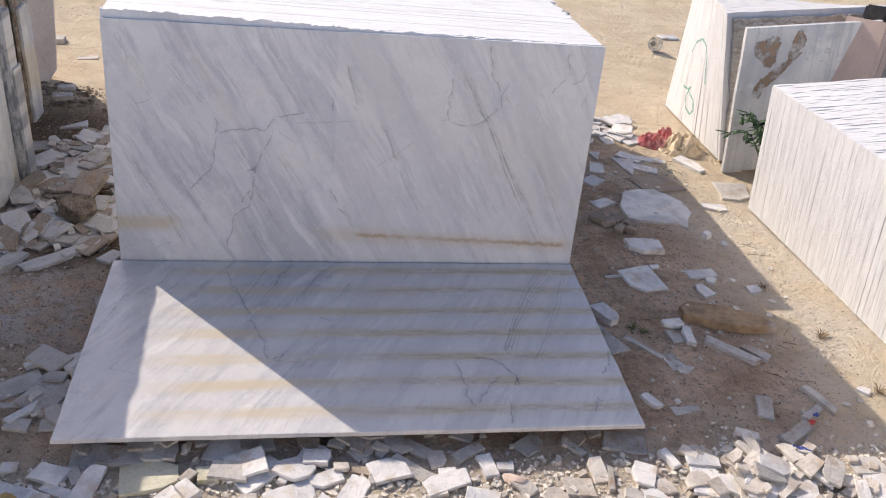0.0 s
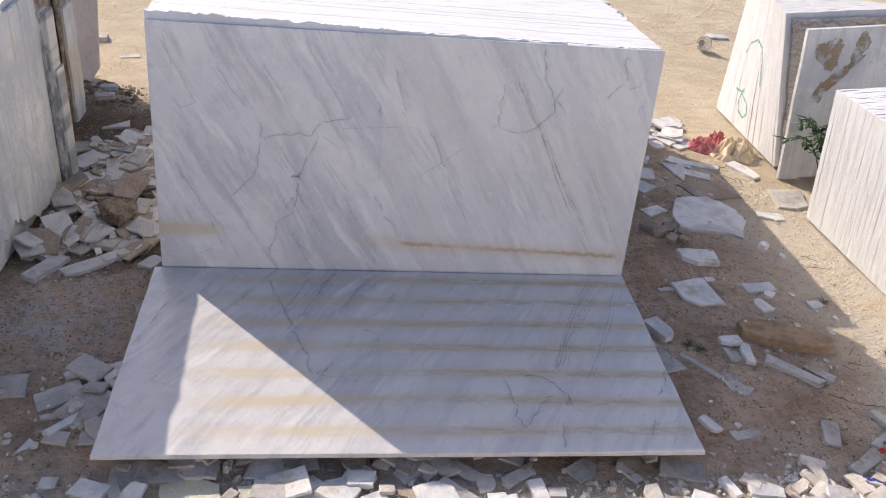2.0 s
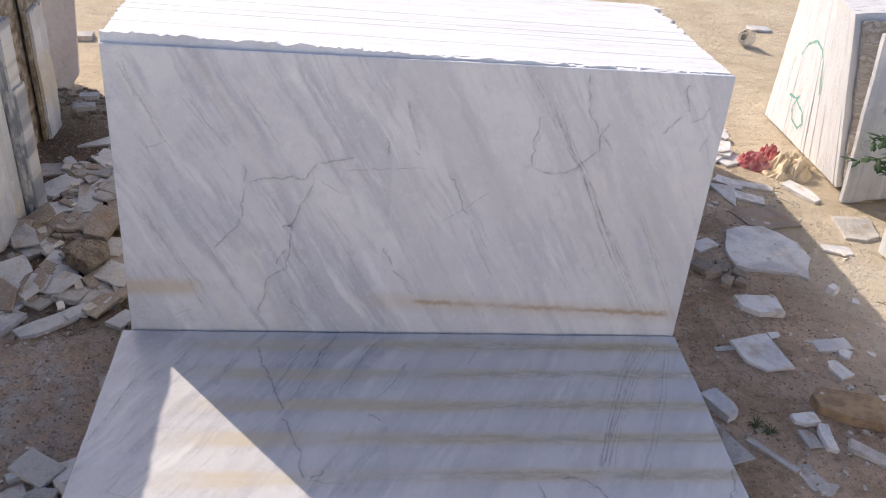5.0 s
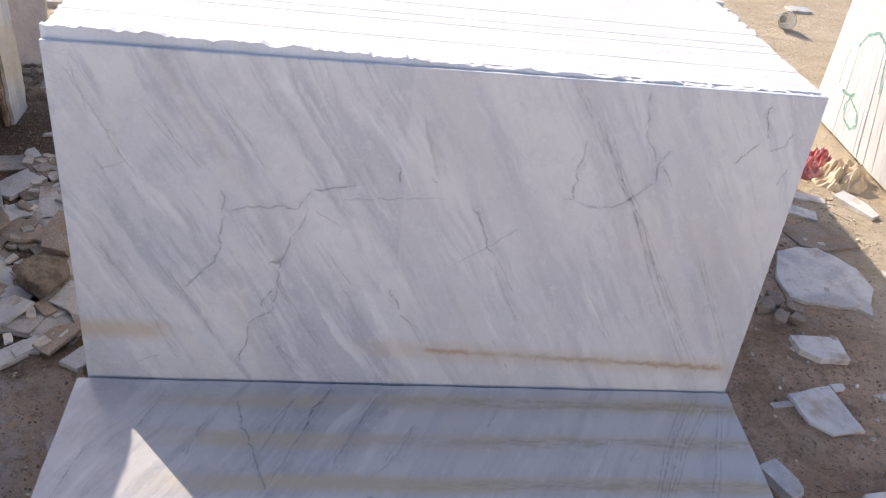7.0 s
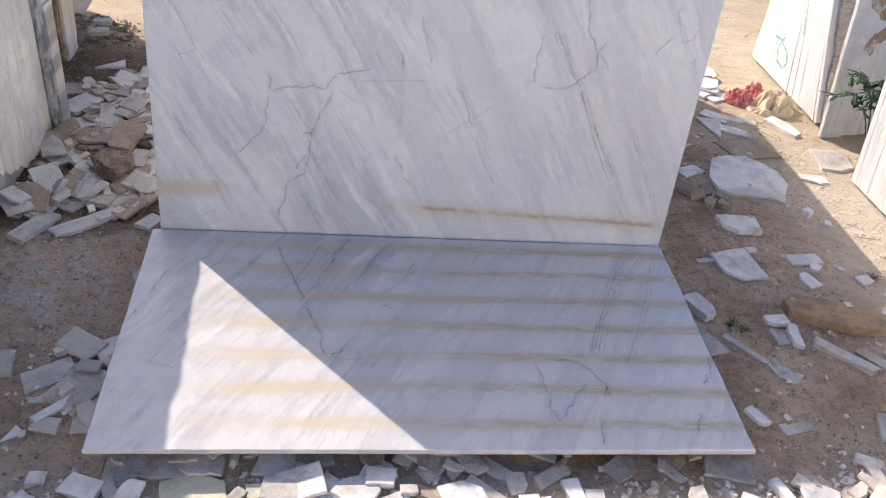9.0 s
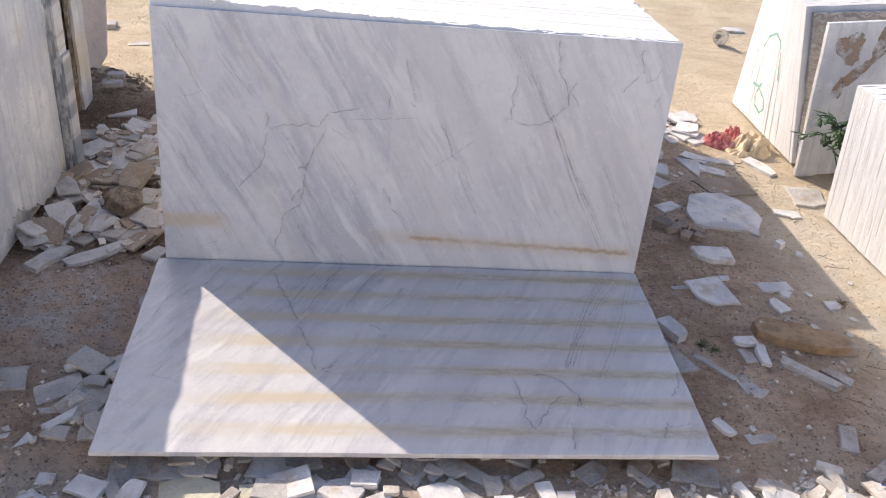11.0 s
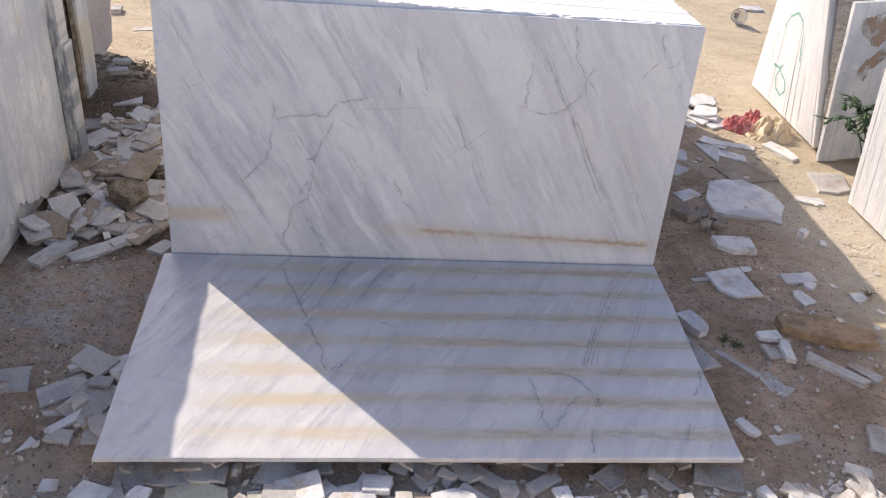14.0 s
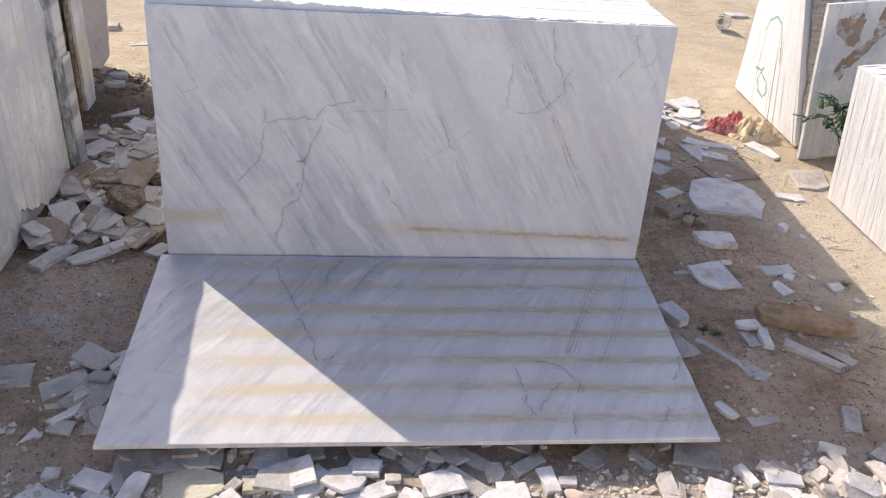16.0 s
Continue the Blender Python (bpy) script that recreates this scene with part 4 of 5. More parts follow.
shard(2.31, -0.32, 0.16, 0.09, 115, 0.045, SHARD)
shard(2.23, -0.50, 0.26, 0.15, 115, 0.018, SHARD_DIRTY, 4)
shard(2.42, -0.58, 0.22, 0.03, 128, 0.015, SHARD_DIRTY, 4)
shard(2.52, -0.68, 0.12, 0.08, 105, 0.006, SHARD_DIRTY, 5)
shard(2.56, -0.74, 0.09, 0.06, 20, 0.006, SHARD_DIRTY, 5)
shard(2.45, -1.00, 0.13, 0.06, 10, 0.006, SHARD_DIRTY, 4)
shard(3.00, 0.08, 0.18, 0.09, 5, 0.02, SHARD, 4)
shard(3.03, 0.02, 0.07, 0.06, 50, 0.02, SHARD)
shard(2.94, -0.09, 0.12, 0.08, 110, 0.022, SHARD)
shard(3.23, -0.08, 0.09, 0.07, 10, 0.02, SHARD)
shard(2.80, -1.02, 0.16, 0.07, 68, 0.02, SHARD_DIRTY, 4)
shard(3.08, -0.98, 0.19, 0.045, 108, 0.03, SHARD_DIRTY, 4)
shard(2.86, -1.18, 0.21, 0.055, 32, 0.03, SHARD_DIRTY, 4)
shard(2.99, -1.07, 0.14, 0.04, 32, 0.03, SHARD_DIRTY, 4)
shard(2.31, -0.95, 0.10, 0.05, 120, 0.025, SHARD)
shard(3.34, -0.92, 0.06, 0.05, 132, 0.02, SHARD)
shard(3.22, 0.50, 0.06, 0.05, 30, 0.05, SHARD)
shard(3.30, 0.42, 0.05, 0.04, 70, 0.02, SHARD)
shard(2.48, 0.05, 0.10, 0.03, 10, 0.008, SHARD_DIRTY)
shard(2.75, 0.14, 0.06, 0.04, 10, 0.015, SHARD)
shard(3.03, 1.49, 0.29, 0.18, 68, 0.020, SHARD, 3)
shard(2.83, 1.43, 0.18, 0.10, 72, 0.020, SHARD, 4)
shard(3.19, 1.22, 0.32, 0.24, 15, 0.018, SHARD_BROWN, 5)
shard(3.58, 1.56, 0.27, 0.11, 118, 0.03, SHARD, 5)
shard(3.70, 1.11, 0.27, 0.22, 80, 0.028, SHARD_DIRTY, 5)
shard(3.46, 0.90, 0.17, 0.09, 172, 0.02, SHARD)
shard(3.28, 1.62, 0.26, 0.09, 160, 0.02, SHARD, 5)
shard(3.20, 1.46, 0.18, 0.10, 150, 0.02, SHARD, 4)
shard(3.16, 1.66, 0.20, 0.12, 140, 0.02, SHARD, 4)
shard(2.92, 1.66, 0.14, 0.09, 95, 0.02, SHARD, 3)
shard(2.74, 1.22, 0.16, 0.12, 40, 0.02, SHARD, 4)
shard(2.70, 0.90, 0.16, 0.10, 30, 0.02, SHARD, 4)
for dx, dy, L in ((0, 0, 0.09), (0.09, 0.05, 0.08), (0.16, -0.02, 0.07), (0.05, -0.08, 0.07), (0.14, -0.09, 0.06), (-0.06, 0.04, 0.10)):
    shard(2.64 + dx * 0.8, 0.62 + dy, L * 1.05, L * 0.85, dx * 900, 0.045, SHARD_BROWN, 5, 8, label="small brown broken stone on the earth")

# rubble heap between the main stack and the old slabs
shard(-0.56, 0.12, 0.24, 0.09, 62, 0.035, SHARD_GREY, 4)
shard(-0.38, 0.16, 0.27, 0.10, 40, 0.025, SHARD_GREY, 5)
shard(-0.55, 0.30, 0.24, 0.09, 68, 0.025, SHARD_GREY, 4)
shard(-0.44, 0.34, 0.15, 0.09, 60, 0.02, SHARD_DIRTY, 4)
shard(-0.26, 0.36, 0.27, 0.15, 170, 0.02, SHARD_DIRTY, 5)
shard(-0.12, 0.47, 0.14, 0.08, 160, 0.02, SHARD_GREEN, 4)
shard(-0.09, 0.19, 0.12, 0.08, 60, 0.03, SHARD_GREY, 4)
shard(-0.63, 0.70, 0.26, 0.16, 58, 0.02, SHARD_BROWN, 5)
shard(-0.72, 1.50, 0.21, 0.15, 10, 0.02, SHARD_DIRTY, 4)
shard(-0.63, 1.83, 0.19, 0.13, 15, 0.02, SHARD_GREY, 3)
shard(-0.79, 2.27, 0.13, 0.09, 8, 0.04, SHARD_DIRTY, 4)
shard(-0.80, 2.43, 0.12, 0.08, 8, 0.04, SHARD_DIRTY, 4)
shard(-0.66, 1.30, 0.24, 0.15, 60, 0.03, SHARD_GREY, 4)
shard(-0.46, 1.23, 0.24, 0.14, 60, 0.025, SHARD_GREY, 4, 8)
shard(-0.48, 1.54, 0.24, 0.08, 40, 0.03, SHARD_GREY, 4, 6)
fill = random.Random(404)
for i in range(210):
    y = fill.uniform(0.22, 1.75)
    x = fill.uniform(-0.70, -0.08)
    L = fill.choice((0.05, 0.06, 0.08, 0.11, 0.15, 0.19))
    shard(x, y, L, L * fill.uniform(0.5, 0.9), fill.uniform(0, 180), fill.choice((0.016, 0.018, 0.022)),
          fill.choice((SHARD_GREY, SHARD_GREY, SHARD_DIRTY, SHARD_BROWN, SHARD_BROWN)), tip=fill.choice((0, 0, 0, 8, 14, 20)), max_top=0.16, loose=L < 0.07)
boulder(-0.33, 0.56, 0.17, 0.13, 100, 0.13, BOULDER, "rough brown boulder on the rubble heap")
shard(-0.33, 0.86, 0.21, 0.17, 70, 0.045, SHARD_BROWN, 5, 12, label="thick brown stone piece tilted on the rubble heap")

# beside the lying slab
shard(-0.46, -0.72, 0.17, 0.14, 12, 0.02, SHARD_DIRTY, 5, label="square dirty white marble piece with brown spots")
shard(-0.25, -0.76, 0.19, 0.12, 30, 0.02, SHARD_DIRTY, 4)
shard(-0.20, -0.62, 0.15, 0.035, 32, 0.03, SHARD, 4)
shard(-0.06, -0.63, 0.15, 0.12, 30, 0.03, SHARD, 4, max_top=0.062)
shard(-0.11, -0.79, 0.18, 0.14, 160, 0.02, SHARD_DIRTY, 5, max_top=0.066)
shard(-0.06, -0.95, 0.15, 0.12, 95, 0.02, SHARD_DIRTY, 5, max_top=0.066)
shard(-0.18, -0.93, 0.17, 0.035, 48, 0.03, SHARD, 4)
shard(-0.23, -0.88, 0.12, 0.025, 8, 0.015, SHARD_DIRTY, 4)
shard(-0.30, -1.04, 0.09, 0.05, 40, 0.015, SHARD, 3)
shard(-0.02, -0.24, 0.20, 0.10, 110, 0.02, SHARD_DIRTY, 5, max_top=0.06)
shard(-0.16, -1.21, 0.06, 0.05, 2, 0.02, SHARD, 4)
shard(-0.02, -1.25, 0.12, 0.09, 158, 0.03, SHARD, 4)
shard(0.06, -1.25, 0.10, 0.05, 118, 0.02, SHARD_DIRTY, 4)
shard(0.08, -1.17, 0.16, 0.12, 92, 0.02, SHARD_DIRTY, 4, max_top=0.056)
shard(0.20, -1.17, 0.18, 0.10, 172, 0.02, SHARD_DIRTY, 4, max_top=0.056)
shard(0.31, -1.28, 0.21, 0.15, 15, 0.025, SHARD_GREEN, 6, label="yellowish green broken stone slab lying flat")
shard(-0.20, -1.34, 0.08, 0.04, 95, 0.02, SHARD, 4)
shard(-0.12, -1.36, 0.13, 0.08, 60, 0.02, SHARD, 3)
shard(-0.04, -1.37, 0.14, 0.08, 150, 0.02, SHARD, 4)
shard(0.04, -1.34, 0.17, 0.05, 152, 0.02, SHARD, 4)
boulder(-0.10, -1.43, 0.10, 0.07, 20, 0.07, OCHRE_ROCK, "small ochre yellow rock in the rubble")

side = random.Random(808)
for i in range(9):
    x, y = side.uniform(-0.20, 0.02), side.uniform(-1.05, -0.55)
    L = side.choice((0.06, 0.09, 0.13, 0.16))
    shard(x, y, L, L * side.uniform(0.55, 0.9), side.uniform(0, 180), 0.022, SHARD_DIRTY, tip=side.choice((0, 0, 10)) if x < -0.2 else 0, max_top=0.075, loose=L < 0.08)

# in front of the lying slab
shard(0.58, -1.165, 0.17, 0.13, 165, 0.022, SHARD, 4, max_top=0.056)
shard(0.68, -1.28, 0.20, 0.14, 40, 0.022, SHARD, 5)
shard(0.89, -1.20, 0.12, 0.10, 150, 0.03, SHARD, 5, max_top=0.056)
shard(0.89, -1.235, 0.10, 0.08, 175, 0.03, SHARD, 4)
shard(0.79, -1.29, 0.11, 0.035, 65, 0.03, SHARD, 4)
shard(0.80, -1.40, 0.19, 0.11, 20, 0.022, SHARD, 4)
shard(0.92, -1.33, 0.13, 0.08, 22, 0.022, SHARD, 5)
shard(1.02, -1.39, 0.15, 0.09, 62, 0.022, SHARD, 4)
shard(1.04, -1.29, 0.11, 0.05, 158, 0.02, SHARD_BROWN, 4)
shard(1.08, -1.17, 0.18, 0.08, 45, 0.025, SHARD_DIRTY, 4, max_top=0.056)
shard(1.14, -1.19, 0.09, 0.06, 48, 0.02, SHARD_DIRTY, 5)
shard(1.24, -1.31, 0.21, 0.07, 140, 0.025, SHARD_DIRTY, 4)
shard(1.27, -1.19, 0.13, 0.06, 138, 0.025, SHARD_DIRTY, 4, max_top=0.056)
shard(1.46, -1.22, 0.15, 0.055, 32, 0.03, SHARD_DIRTY, 4)
shard(1.37, -1.34, 0.09, 0.08, 98, 0.02, SHARD, 4)
shard(0.51, -1.29, 0.08, 0.08, 95, 0.035, SHARD_GREEN, 4)
shard(0.45, -1.36, 0.09, 0.06, 130, 0.04, SHARD, 4)
shard(1.11, -1.35, 0.08, 0.05, 10, 0.03, SHARD_DIRTY, 4)
shard(1.52, -1.30, 0.12, 0.06, 98, 0.03, SHARD, 4)
shard(1.59, -1.30, 0.07, 0.05, 175, 0.03, SHARD, 4)
boulder(1.61, -1.36, 0.07, 0.05, 5, 0.035, BROWN_STONE, "small worn reddish brick fragment", "brick_fragment")
shard(1.98, -1.38, 0.13, 0.025, 75, 0.03, SHARD_DIRTY, 4)
shard(2.12, -1.36, 0.12, 0.10, 58, 0.03, SHARD, 5)
shard(2.25, -1.29, 0.11, 0.04, 110, 0.035, SHARD, 4)
shard(2.10, -1.18, 0.18, 0.12, 165, 0.02, SHARD_DIRTY, 4, max_top=0.056)
shard(1.72, -1.18, 0.13, 0.10, 30, 0.02, SHARD_DIRTY, 5, max_top=0.056)
shard(1.89, -1.20, 0.11, 0.035, 128, 0.02, SHARD_DIRTY, 4)
shard(2.46, -1.44, 0.16, 0.11, 140, 0.025, SHARD, 6)
shard(2.13, -1.50, 0.16, 0.10, 120, 0.022, SHARD, 4)
belt = random.Random(505)
for i in range(46):
    x, y = belt.uniform(0.0, 2.15), belt.uniform(-1.19, -0.98)
    L = belt.choice((0.05, 0.07, 0.10, 0.13))
    shard(x, y, L, L * belt.uniform(0.45, 0.9), belt.uniform(0, 180), 0.02, belt.choice((SHARD_DIRTY, SHARD_DIRTY, SHARD_DIRTY, SHARD_BROWN)), max_top=0.05, loose=L < 0.08)
for i in range(330):
    x = belt.uniform(-0.25, 3.6)
    y = belt.uniform(-1.75, -1.24) if 0.35 < x < 1.4 else belt.uniform(-1.9, -1.32)
    L = belt.choice((0.02, 0.03, 0.045, 0.06, 0.09, 0.12, 0.15, 0.19))
    here = (round(x / CELL), round(y / CELL))
    if height(here) > ground_z(x, y) + 0.012:
        continue
    shard(x, y, L, L * belt.uniform(0.4, 0.9), belt.uniform(0, 180), (0.012 if L < 0.05 else belt.choice((0.018, 0.022))),
          belt.choice((SHARD, SHARD, SHARD, SHARD_DIRTY)), tip=belt.choice((0, 0, 0, 10)), loose=L < 0.14)
for i in range(60):
    x, y = belt.gauss(2.62, 0.26), belt.gauss(-1.40, 0.10)
    L = belt.choice((0.05, 0.08, 0.11, 0.14))
    shard(x, y, L, L * belt.uniform(0.4, 0.85), belt.uniform(0, 180), belt.choice((0.018, 0.022)), belt.choice((SHARD, SHARD, SHARD_DIRTY)), tip=belt.choice((0, 0, 12)), max_top=0.11, loose=L < 0.13)
# sunlit chips by the sacks
chip = random.Random(606)
for i in range(26):
    x, y = chip.uniform(2.85, 3.45), chip.uniform(1.95, 2.5)
    L = chip.choice((0.08, 0.11, 0.15, 0.2))
    shard(x, y, L, L * chip.uniform(0.5, 0.9), chip.uniform(0, 180), 0.022, SHARD, tip=chip.choice((0, 0, 8)))
for i in range(26):
    x, y = chip.uniform(-0.7, -0.05), chip.uniform(-0.5, -1.5)
    L = chip.choice((0.015, 0.02, 0.03))
    shard(x, y, L, L * 0.8, chip.uniform(0, 180), 0.008, SHARD, loose=True)
for i in range(40):
    x, y = chip.uniform(2.35, 3.5), chip.uniform(-1.1, 1.4)
    L = chip.choice((0.015, 0.02, 0.03, 0.04))
    shard(x, y, L, L * 0.8, chip.uniform(0, 180), 0.01, loose=True)
shard(4.80, 4.98, 0.24, 0.14, 8, 0.03, SHARD, 4)
shard(-1.18, 3.67, 0.18, 0.14, 10, 0.05, SHARD_DIRTY, 5)
shard(-0.85, 3.30, 0.16, 0.10, 10, 0.01, SHARD_DIRTY, 5)


tagged(new("stone_chips", mesh_of("stone_chips", LOOSE[0], LOOSE[1], CHIPS)), "small broken marble chips strewn over the earth", "stone chips", kind="stuff")


def gravel(name, mat, label, seed, fields):
    """Loose grit and flakes of stone strewn over the earth; fields: count, x span, y span or (middle, spread), sizes."""
    r = random.Random(seed)
    verts, faces = [], []

    def crumb(x, y, s):
        z = ground_z(x, y)
        n = len(verts)
        a, k0 = r.uniform(0, 6.3), r.choice((3, 4, 5))
        squash, turn = r.uniform(0.45, 1.0), r.uniform(0, 3.1)
        lift = s * r.uniform(0.25, 0.75)
        tilt = (r.uniform(-0.3, 0.3), r.uniform(-0.3, 0.3))
        for ring in range(2):
            for k in range(k0):
                t = a + k * 6.283 / k0 + (r.uniform(-0.4, 0.4) if ring == 0 else 0)
                w = s * (r.uniform(0.7, 1.15) if ring == 0 else r.uniform(0.55, 0.95))
                p, q = w * math.cos(t), w * math.sin(t) * squash
                dx, dy = p * math.cos(turn) - q * math.sin(turn), p * math.sin(turn) + q * math.cos(turn)
                verts.append((x + dx, y + dy, z - 0.002 if ring == 0 else z + lift + dx * tilt[0] + dy * tilt[1]))
        faces.append(tuple(range(n + k0, n + 2 * k0)))
        for k in range(k0):
            j = (k + 1) % k0
            faces.append((n + k, n + j, n + k0 + j, n + k0 + k))

    for count, xs, ys, gaussian, sizes in fields:
        for i in range(count):
            crumb(r.uniform(*xs), r.gauss(*ys) if gaussian else r.uniform(*ys), r.choice(sizes))
    tagged(new(name, mesh_of(name, verts, faces, mat)), label, "gravel", kind="stuff")


gravel("gravel", GRAVEL, "loose brown grit and stone crumbs on the earth", 77, (
    (3800, (2.25, 3.65), (-1.3, 2.0), False, (0.002, 0.003, 0.004, 0.006)),
    (2200, (-1.0, 0.0), (-1.6, 0.1), False, (0.002, 0.003, 0.005, 0.008)),
    (900, (-1.5, 5.0), (2.6, 6.0), False, (0.004, 0.006, 0.008))))
gravel("earth_clods", BOULDER, "dark brown earth clods and crumbs by the rubble", 79, (
    (2600, (-1.0, 0.0), (0.1, 2.5), False, (0.003, 0.005, 0.008, 0.014)),
    (160, (-1.1, -0.6), (2.1, 2.6), False, (0.012, 0.020, 0.028)),
    (1200, (2.25, 3.05), (-1.15, 1.3), False, (0.003, 0.004, 0.006, 0.008)),
    (700, (-0.75, -0.02), (-1.3, 0.1), False, (0.003, 0.004, 0.007))))
gravel("pale_gravel", PALE_GRAVEL, "pale marble grit and flakes strewn before the slab", 78, (
    (9000, (-0.6, 3.7), (-1.50, 0.17), True, (0.003, 0.004, 0.005, 0.007)),
    (2600, (-0.3, 3.7), (-1.48, 0.15), True, (0.010, 0.014, 0.019)),
    (260, (2.3, 3.5), (-1.2, 1.7), False, (0.006, 0.010, 0.014)),
    (220, (-0.8, 0.0), (-1.3, 0.2), False, (0.005, 0.009, 0.012))))


# ---- sacks, cup, wrapper, plants, paint ----
def crumpled(name, x, y, L, Wd, h, mat, label, category, seed, rot=0):
    """A crumpled cloth or sack thrown down in folds, its rim on the ground."""
    off = Vector((seed * 3.1, seed * 1.7, seed * 5.3))
    n = 60
    verts, faces = [], []
    base = height((round(x / CELL), round(y / CELL)))
    for i in range(n + 1):
        for k in range(n + 1):
            a, b = 2 * i / n - 1, 2 * k / n - 1
            rim = 1.0 + 0.28 * noise.noise(Vector((math.atan2(b, a) * 1.6, 0.0, 0.0)) + off)
            px, py = a * math.sqrt(1 - b * b / 2) * rim, b * math.sqrt(1 - a * a / 2) * rim
            d = min(1.0, max(abs(a), abs(b)))
            p = Vector((px * 1.5 + 0.5 * noise.noise(Vector((px, py, 3.0)) + off), py * 1.5, 0.0)) + off
            fold = 0.62 * (1 - 2.6 * abs(noise.noise(p * 1.2))) + 0.38 * (1 - 2.6 * abs(noise.noise(p * 2.9))) - 0.22 * abs(noise.noise(p * 7.0))
            z = h * (1 - d ** 2.5) * (0.30 + 0.85 * max(-0.25, fold))
            sx, sy = 0.10 * noise.noise(p * 2.0 + Vector((9, 0, 0))), 0.10 * noise.noise(p * 2.0 + Vector((0, 9, 0)))
            verts.append(((px + sx) * L / 2, (py + sy) * Wd / 2, z + 0.004 * (1 - d)))
    for i in range(n):
        for k in range(n):
            q = i * (n + 1) + k
            faces.append((q, q + n + 1, q + n + 2, q + 1))
    ob = tagged(new(name, mesh_of(name, verts, faces, mat, True)), label, category, kind="thing")
    mod = ob.modifiers.new("thick", "SOLIDIFY")
    mod.thickness, mod.offset = 0.003, -1
    ob.matrix_world = Matrix.Translation((x, y, base - 0.002)) @ pose(0, 0, 0, 0, 0, rot)


crumpled("red_cloth", 3.44, 1.94, 0.24, 0.19, 0.085, RED_CLOTH, "crumpled red cloth rag lying on stone chips", "cloth", 3)
crumpled("red_cloth_scrap", 3.58, 2.04, 0.15, 0.15, 0.10, RED_CLOTH, "small crumpled red cloth rag by the stack", "cloth", 8)
crumpled("tan_sack", 3.62, 1.84, 0.38, 0.28, 0.125, TAN_SACK, "crumpled tan plastic sack against the stack", "sack", 5, 20)


def cup():
    """A clear plastic cup on its side with its mouth toward the sun side."""
    ob = thing("plastic_cup", "clear plastic cup lying on the sand", "cup", at=Matrix.Translation((4.42, 4.45, 0.075)) @ Euler((radians(78), 0, radians(-12))).to_matrix().to_4x4())
    n = 28
    rings = ((0.045, -0.065), (0.048, -0.063), (0.072, 0.065), (0.076, 0.067), (0.073, 0.069), (0.069, 0.065), (0.045, -0.059))
    verts = [(r0 * math.cos(2 * math.pi * k / n), r0 * math.sin(2 * math.pi * k / n), z) for r0, z in rings for k in range(n)]
    faces = [(a * n + k, a * n + (k + 1) % n, (a + 1) * n + (k + 1) % n, (a + 1) * n + k) for a in range(len(rings) - 1) for k in range(n)]
    faces += [tuple(reversed(range(n))), tuple(range((len(rings) - 1) * n, len(rings) * n))]
    under(new("cup_wall", mesh_of("cup_wall", verts, faces, CLEAR, True)), ob)
    bm = bmesh.new()
    bmesh.ops.create_cone(bm, cap_ends=True, segments=20, radius1=0.03, radius2=0.024, depth=0.02)
    bmesh.ops.translate(bm, vec=(0, 0, -0.048), verts=bm.verts)
    part("residue", bm, SHARD_DIRTY, ob, "grey dried residue")


cup()


def wrapper(x, y, rot, mat, label, L, Wd):
    r = random.Random(int(x * 100))
    verts, faces = [], []
    for i in range(9):
        for k in range(4):
            verts.append(((i / 8 - 0.5) * L, (k / 3 - 0.5) * Wd, 0.006 + r.uniform(0, 0.012)))
    for i in range(8):
        for k in range(3):
            a = i * 4 + k
            faces.append((a, a + 4, a + 5, a + 1))
    ob = tagged(new("wrapper", mesh_of("wrapper", verts, faces, mat)), label, "wrapper", kind="thing")
    mod = ob.modifiers.new("thick", "SOLIDIFY")
    mod.thickness = 0.002
    ob.matrix_world = Matrix.Translation((x, y, height((round(x / CELL), round(y / CELL))) + 0.002)) @ pose(0, 0, 0, 0, 0, rot)


wrapper(2.955, -1.125, 25, RED_FOIL, "crumpled red snack wrapper on the earth", 0.045, 0.02)
wrapper(2.985, -1.10, 25, BLUE_FOIL, "crumpled blue snack wrapper on the earth", 0.025, 0.018)
wrapper(2.80, -1.30, 155, BLUE_FOIL, "crumpled dark blue plastic strip in the rubble", 0.07, 0.014)


def tube(points, r0, r1, sides=6):
    verts, faces = [], []
    for i, p in enumerate(points):
        p = Vector(p)
        d = (Vector(points[min(i + 1, len(points) - 1)]) - Vector(points[max(i - 1, 0)])).normalized()
        a = d.orthogonal().normalized()
        b = d.cross(a)
        w = r0 + (r1 - r0) * i / (len(points) - 1)
        for k in range(sides):
            t = 2 * math.pi * k / sides
            verts.append(p + a * w * math.cos(t) + b * w * math.sin(t))
    for i in range(len(points) - 1):
        for k in range(sides):
            faces.append((i * sides + k, i * sides + (k + 1) % sides, (i + 1) * sides + (k + 1) % sides, (i + 1) * sides + k))
    return verts, faces


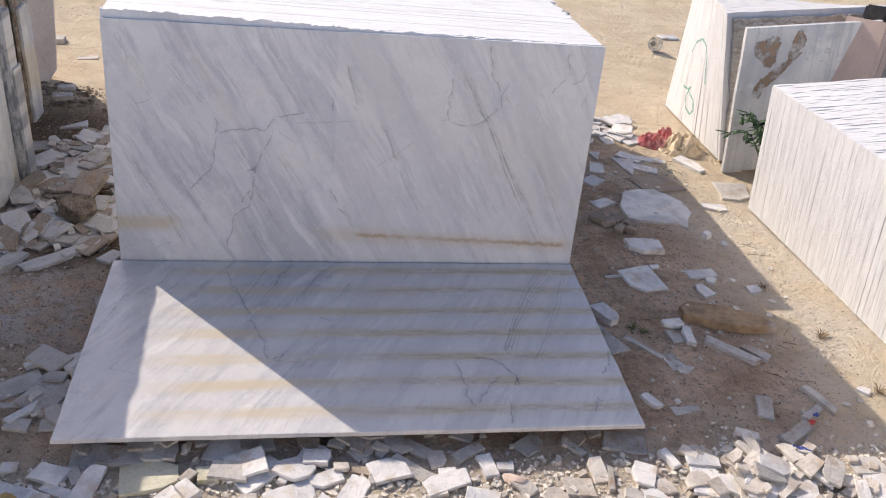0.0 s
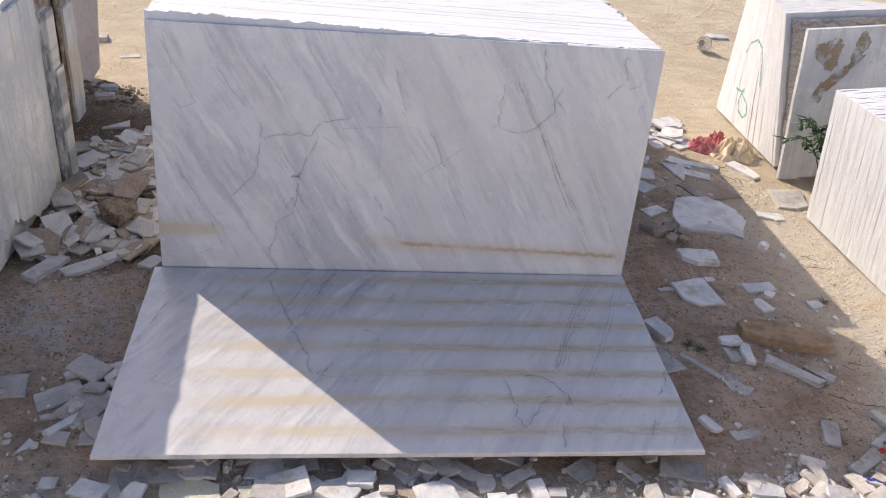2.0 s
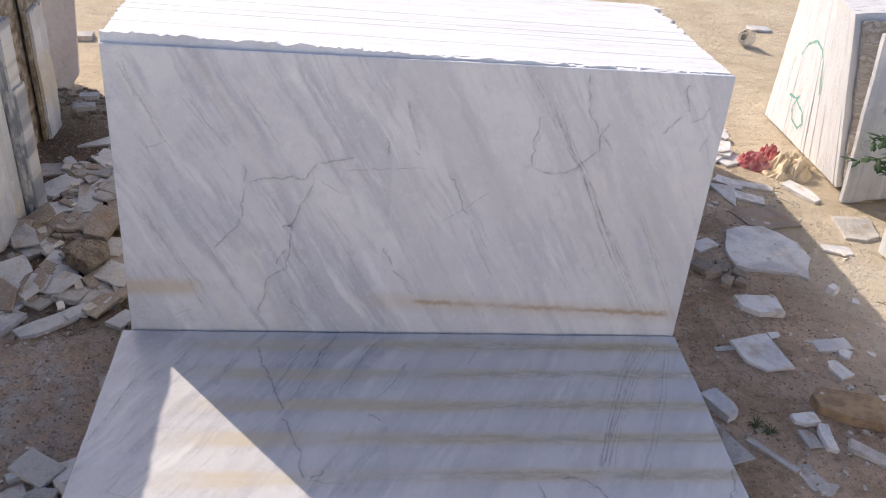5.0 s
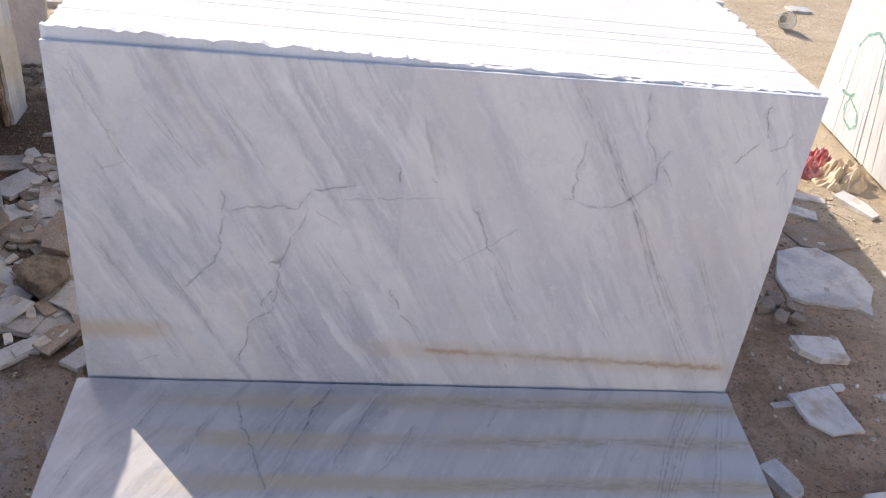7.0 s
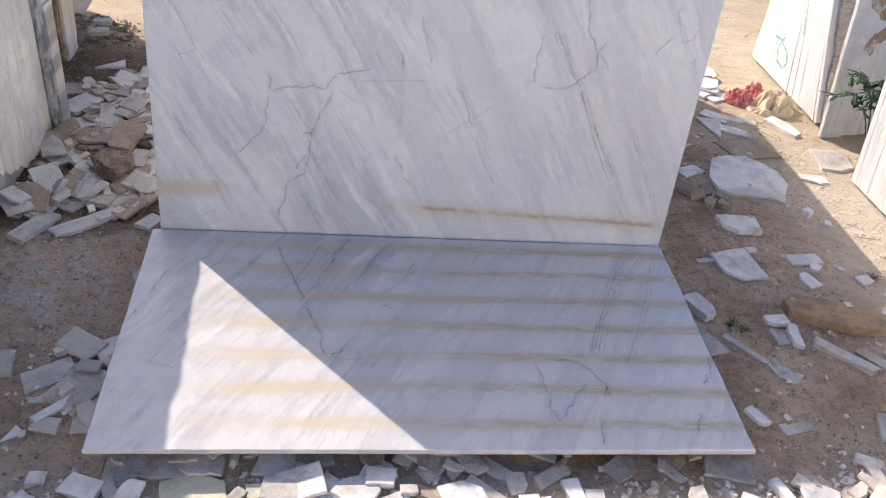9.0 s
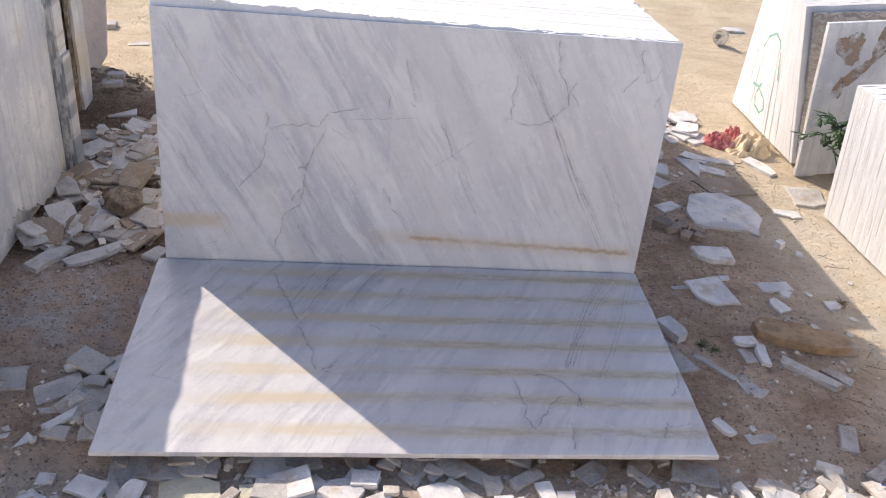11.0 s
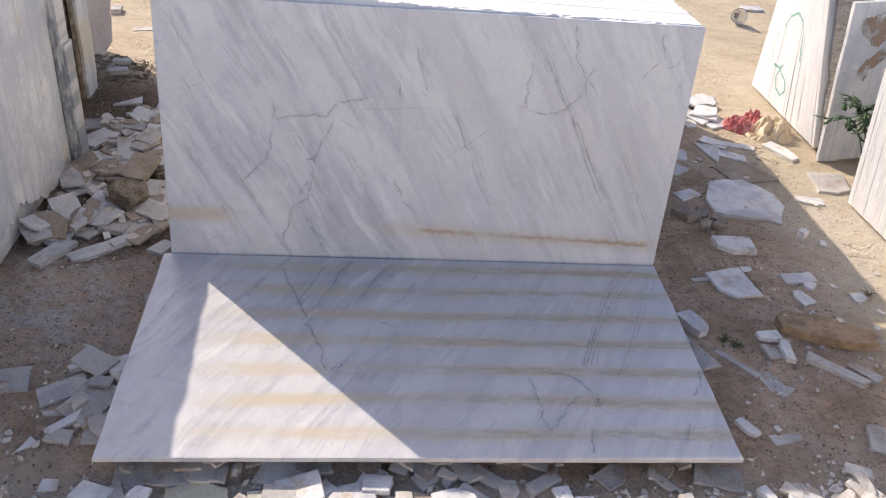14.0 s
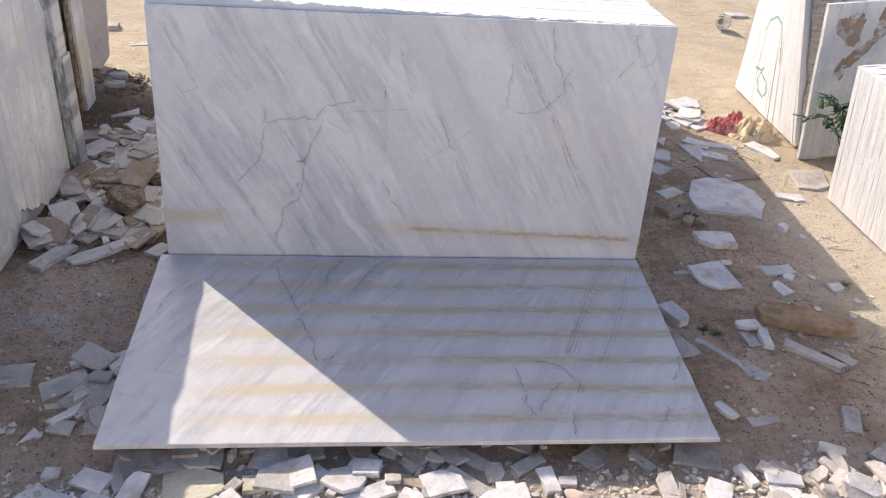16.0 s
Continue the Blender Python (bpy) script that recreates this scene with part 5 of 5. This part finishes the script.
def plant():
    """A leafy shoot growing between the stained slab and the long stack."""
    r = random.Random(91)
    ob = thing("green_plant", "small green plant with notched leaves between the slabs", "plant", at=Matrix.Translation((3.93, 1.20, 0)))
    for k, (ex, ey, ez) in enumerate(((-0.34, -0.02, 0.38), (-0.24, 0.05, 0.47), (-0.12, -0.05, 0.48), (-0.06, -0.04, 0.40), (-0.19, -0.06, 0.42))):
        pts = []
        for i in range(8):
            f = i / 7
            pts.append((ex * f ** 1.2, ey * f, 0.02 + (ez + 0.06) * math.sin(f * 1.75) - 0.05 * f * f))
        v, f2 = tube(pts, 0.005, 0.002, 5)
        under(new("stem", mesh_of("stem", v, f2, LEAF)), ob)
        for i in range(3, 8):
            for side in (-1, 1):
                for n in range(2):
                    base = Vector(pts[i]) + Vector((r.uniform(-0.01, 0.01), 0, r.uniform(-0.01, 0.01)))
                    L, w = r.uniform(0.06, 0.11), r.uniform(0.012, 0.020)
                    d = Vector((r.uniform(-0.9, 0.1), side * r.uniform(0.3, 1.0), r.uniform(-0.9, 0.15))).normalized()
                    s = d.cross(Vector((0, 0, 1))).normalized()
                    up = s.cross(d) * 0.006
                    vs = [base, base + d * L * 0.3 + s * w, base + d * L * 0.4 + s * w * 0.5, base + d * L * 0.65 + s * w * 0.9, base + d * L,
                          base + d * L * 0.65 - s * w * 0.9, base + d * L * 0.4 - s * w * 0.5, base + d * L * 0.3 - s * w, base + d * L * 0.4 + up]
                    fs = [(j, (j + 1) % 8, 8) for j in range(8)]
                    under(new("leaf", mesh_of("leaf", vs, fs, LEAF)), ob)


plant()


def weed(x, y, size, seed, mat=WEED):
    r = random.Random(seed)
    verts, faces = [], []
    for i in range(34):
        a, l = r.uniform(0, 6.3), size * r.uniform(0.4, 1.0)
        d = Vector((math.cos(a), math.sin(a), r.uniform(0.2, 1.1))).normalized()
        s = Vector((-math.sin(a), math.cos(a), 0)) * 0.0022
        n = len(verts)
        verts += [s * -1, s, d * l * 0.6 + s * 0.8, d * l * 0.6 - s * 0.8, d * l - Vector((0, 0, l * 0.2))]
        faces += [(n, n + 1, n + 2, n + 3), (n + 3, n + 2, n + 4)]
    ob = tagged(new("weed", mesh_of("weed", verts, faces, mat)), "small dry green weed tuft in the earth", "weed", kind="thing")
    ob.location = (x, y, ground_z(x, y) - 0.002)


weed(2.42, -0.42, 0.06, 1)
weed(2.46, -0.46, 0.05, 2)
weed(3.42, -0.92, 0.07, 3, TWIG)
weed(3.30, -0.05, 0.06, 4, TWIG)
weed(3.38, -0.50, 0.07, 5, TWIG)


def twigs():
    """Dry stalks strewn on the ground."""
    r = random.Random(123)
    spots = [(3.38, 1.52, 7, 0.10), (2.48, -0.30, 4, 0.10), (3.20, -0.55, 5, 0.12), (3.45, 0.35, 4, 0.1), (3.0, -0.8, 4, 0.1)]
    for x, y, n, spread in spots:
        for i in range(n):
            a, l = r.uniform(-0.9, 0.9), r.uniform(0.04, 0.11)
            px, py = x + r.uniform(-spread, spread), y + r.uniform(-spread, spread)
            pts = []
            for k in range(4):
                f = k / 3
                qx, qy = px + math.cos(a) * l * f, py + math.sin(a) * l * f + r.uniform(-0.006, 0.006)
                pts.append((qx, qy, height((round(qx / CELL), round(qy / CELL))) + 0.003))
            v, f2 = tube(pts, 0.0018, 0.0009, 5)
            tagged(new("dry_stalk", mesh_of("dry_stalk", v, f2, TWIG)), "thin dry stalk lying on the earth", "twig", "dry stalks", "thing")


twigs()


def paint_marks():
    """Green paint strokes across the slab ends."""
    strokes = [((2.567, 0.533), (2.51, 0.63), (2.378, 0.689), (2.255, 0.669), (2.189, 0.614), (2.147, 0.503), (2.11, 0.415)),
               ((2.529, 0.267), (2.393, 0.279), (2.427, 0.213), (2.371, 0.143), (2.261, 0.125), (2.213, 0.175), (2.259, 0.233), (2.405, 0.274), (2.365, 0.318)),
               ((2.651, 0.508), (2.628, 0.376), (2.583, 0.254))]
    r = random.Random(9)
    for i, s in enumerate(strokes):
        v, f = ribbon(s, (0.026, 0.024, 0.010)[i], r, 0.0, 0.003)
        laid = []
        for y, _, z in v:
            k = (y - 0.25 * z - 1.6) / 1.132
            laid.append((3.814 + 0.05 * k + z * math.sin(radians(-6 + 14 * k)), y, z))
        tagged(new("paint_mark", mesh_of("paint_mark", laid, f, PAINT)), "green hand-painted loop on the slab ends", "paint mark", "green paint marks", "structure")


paint_marks()
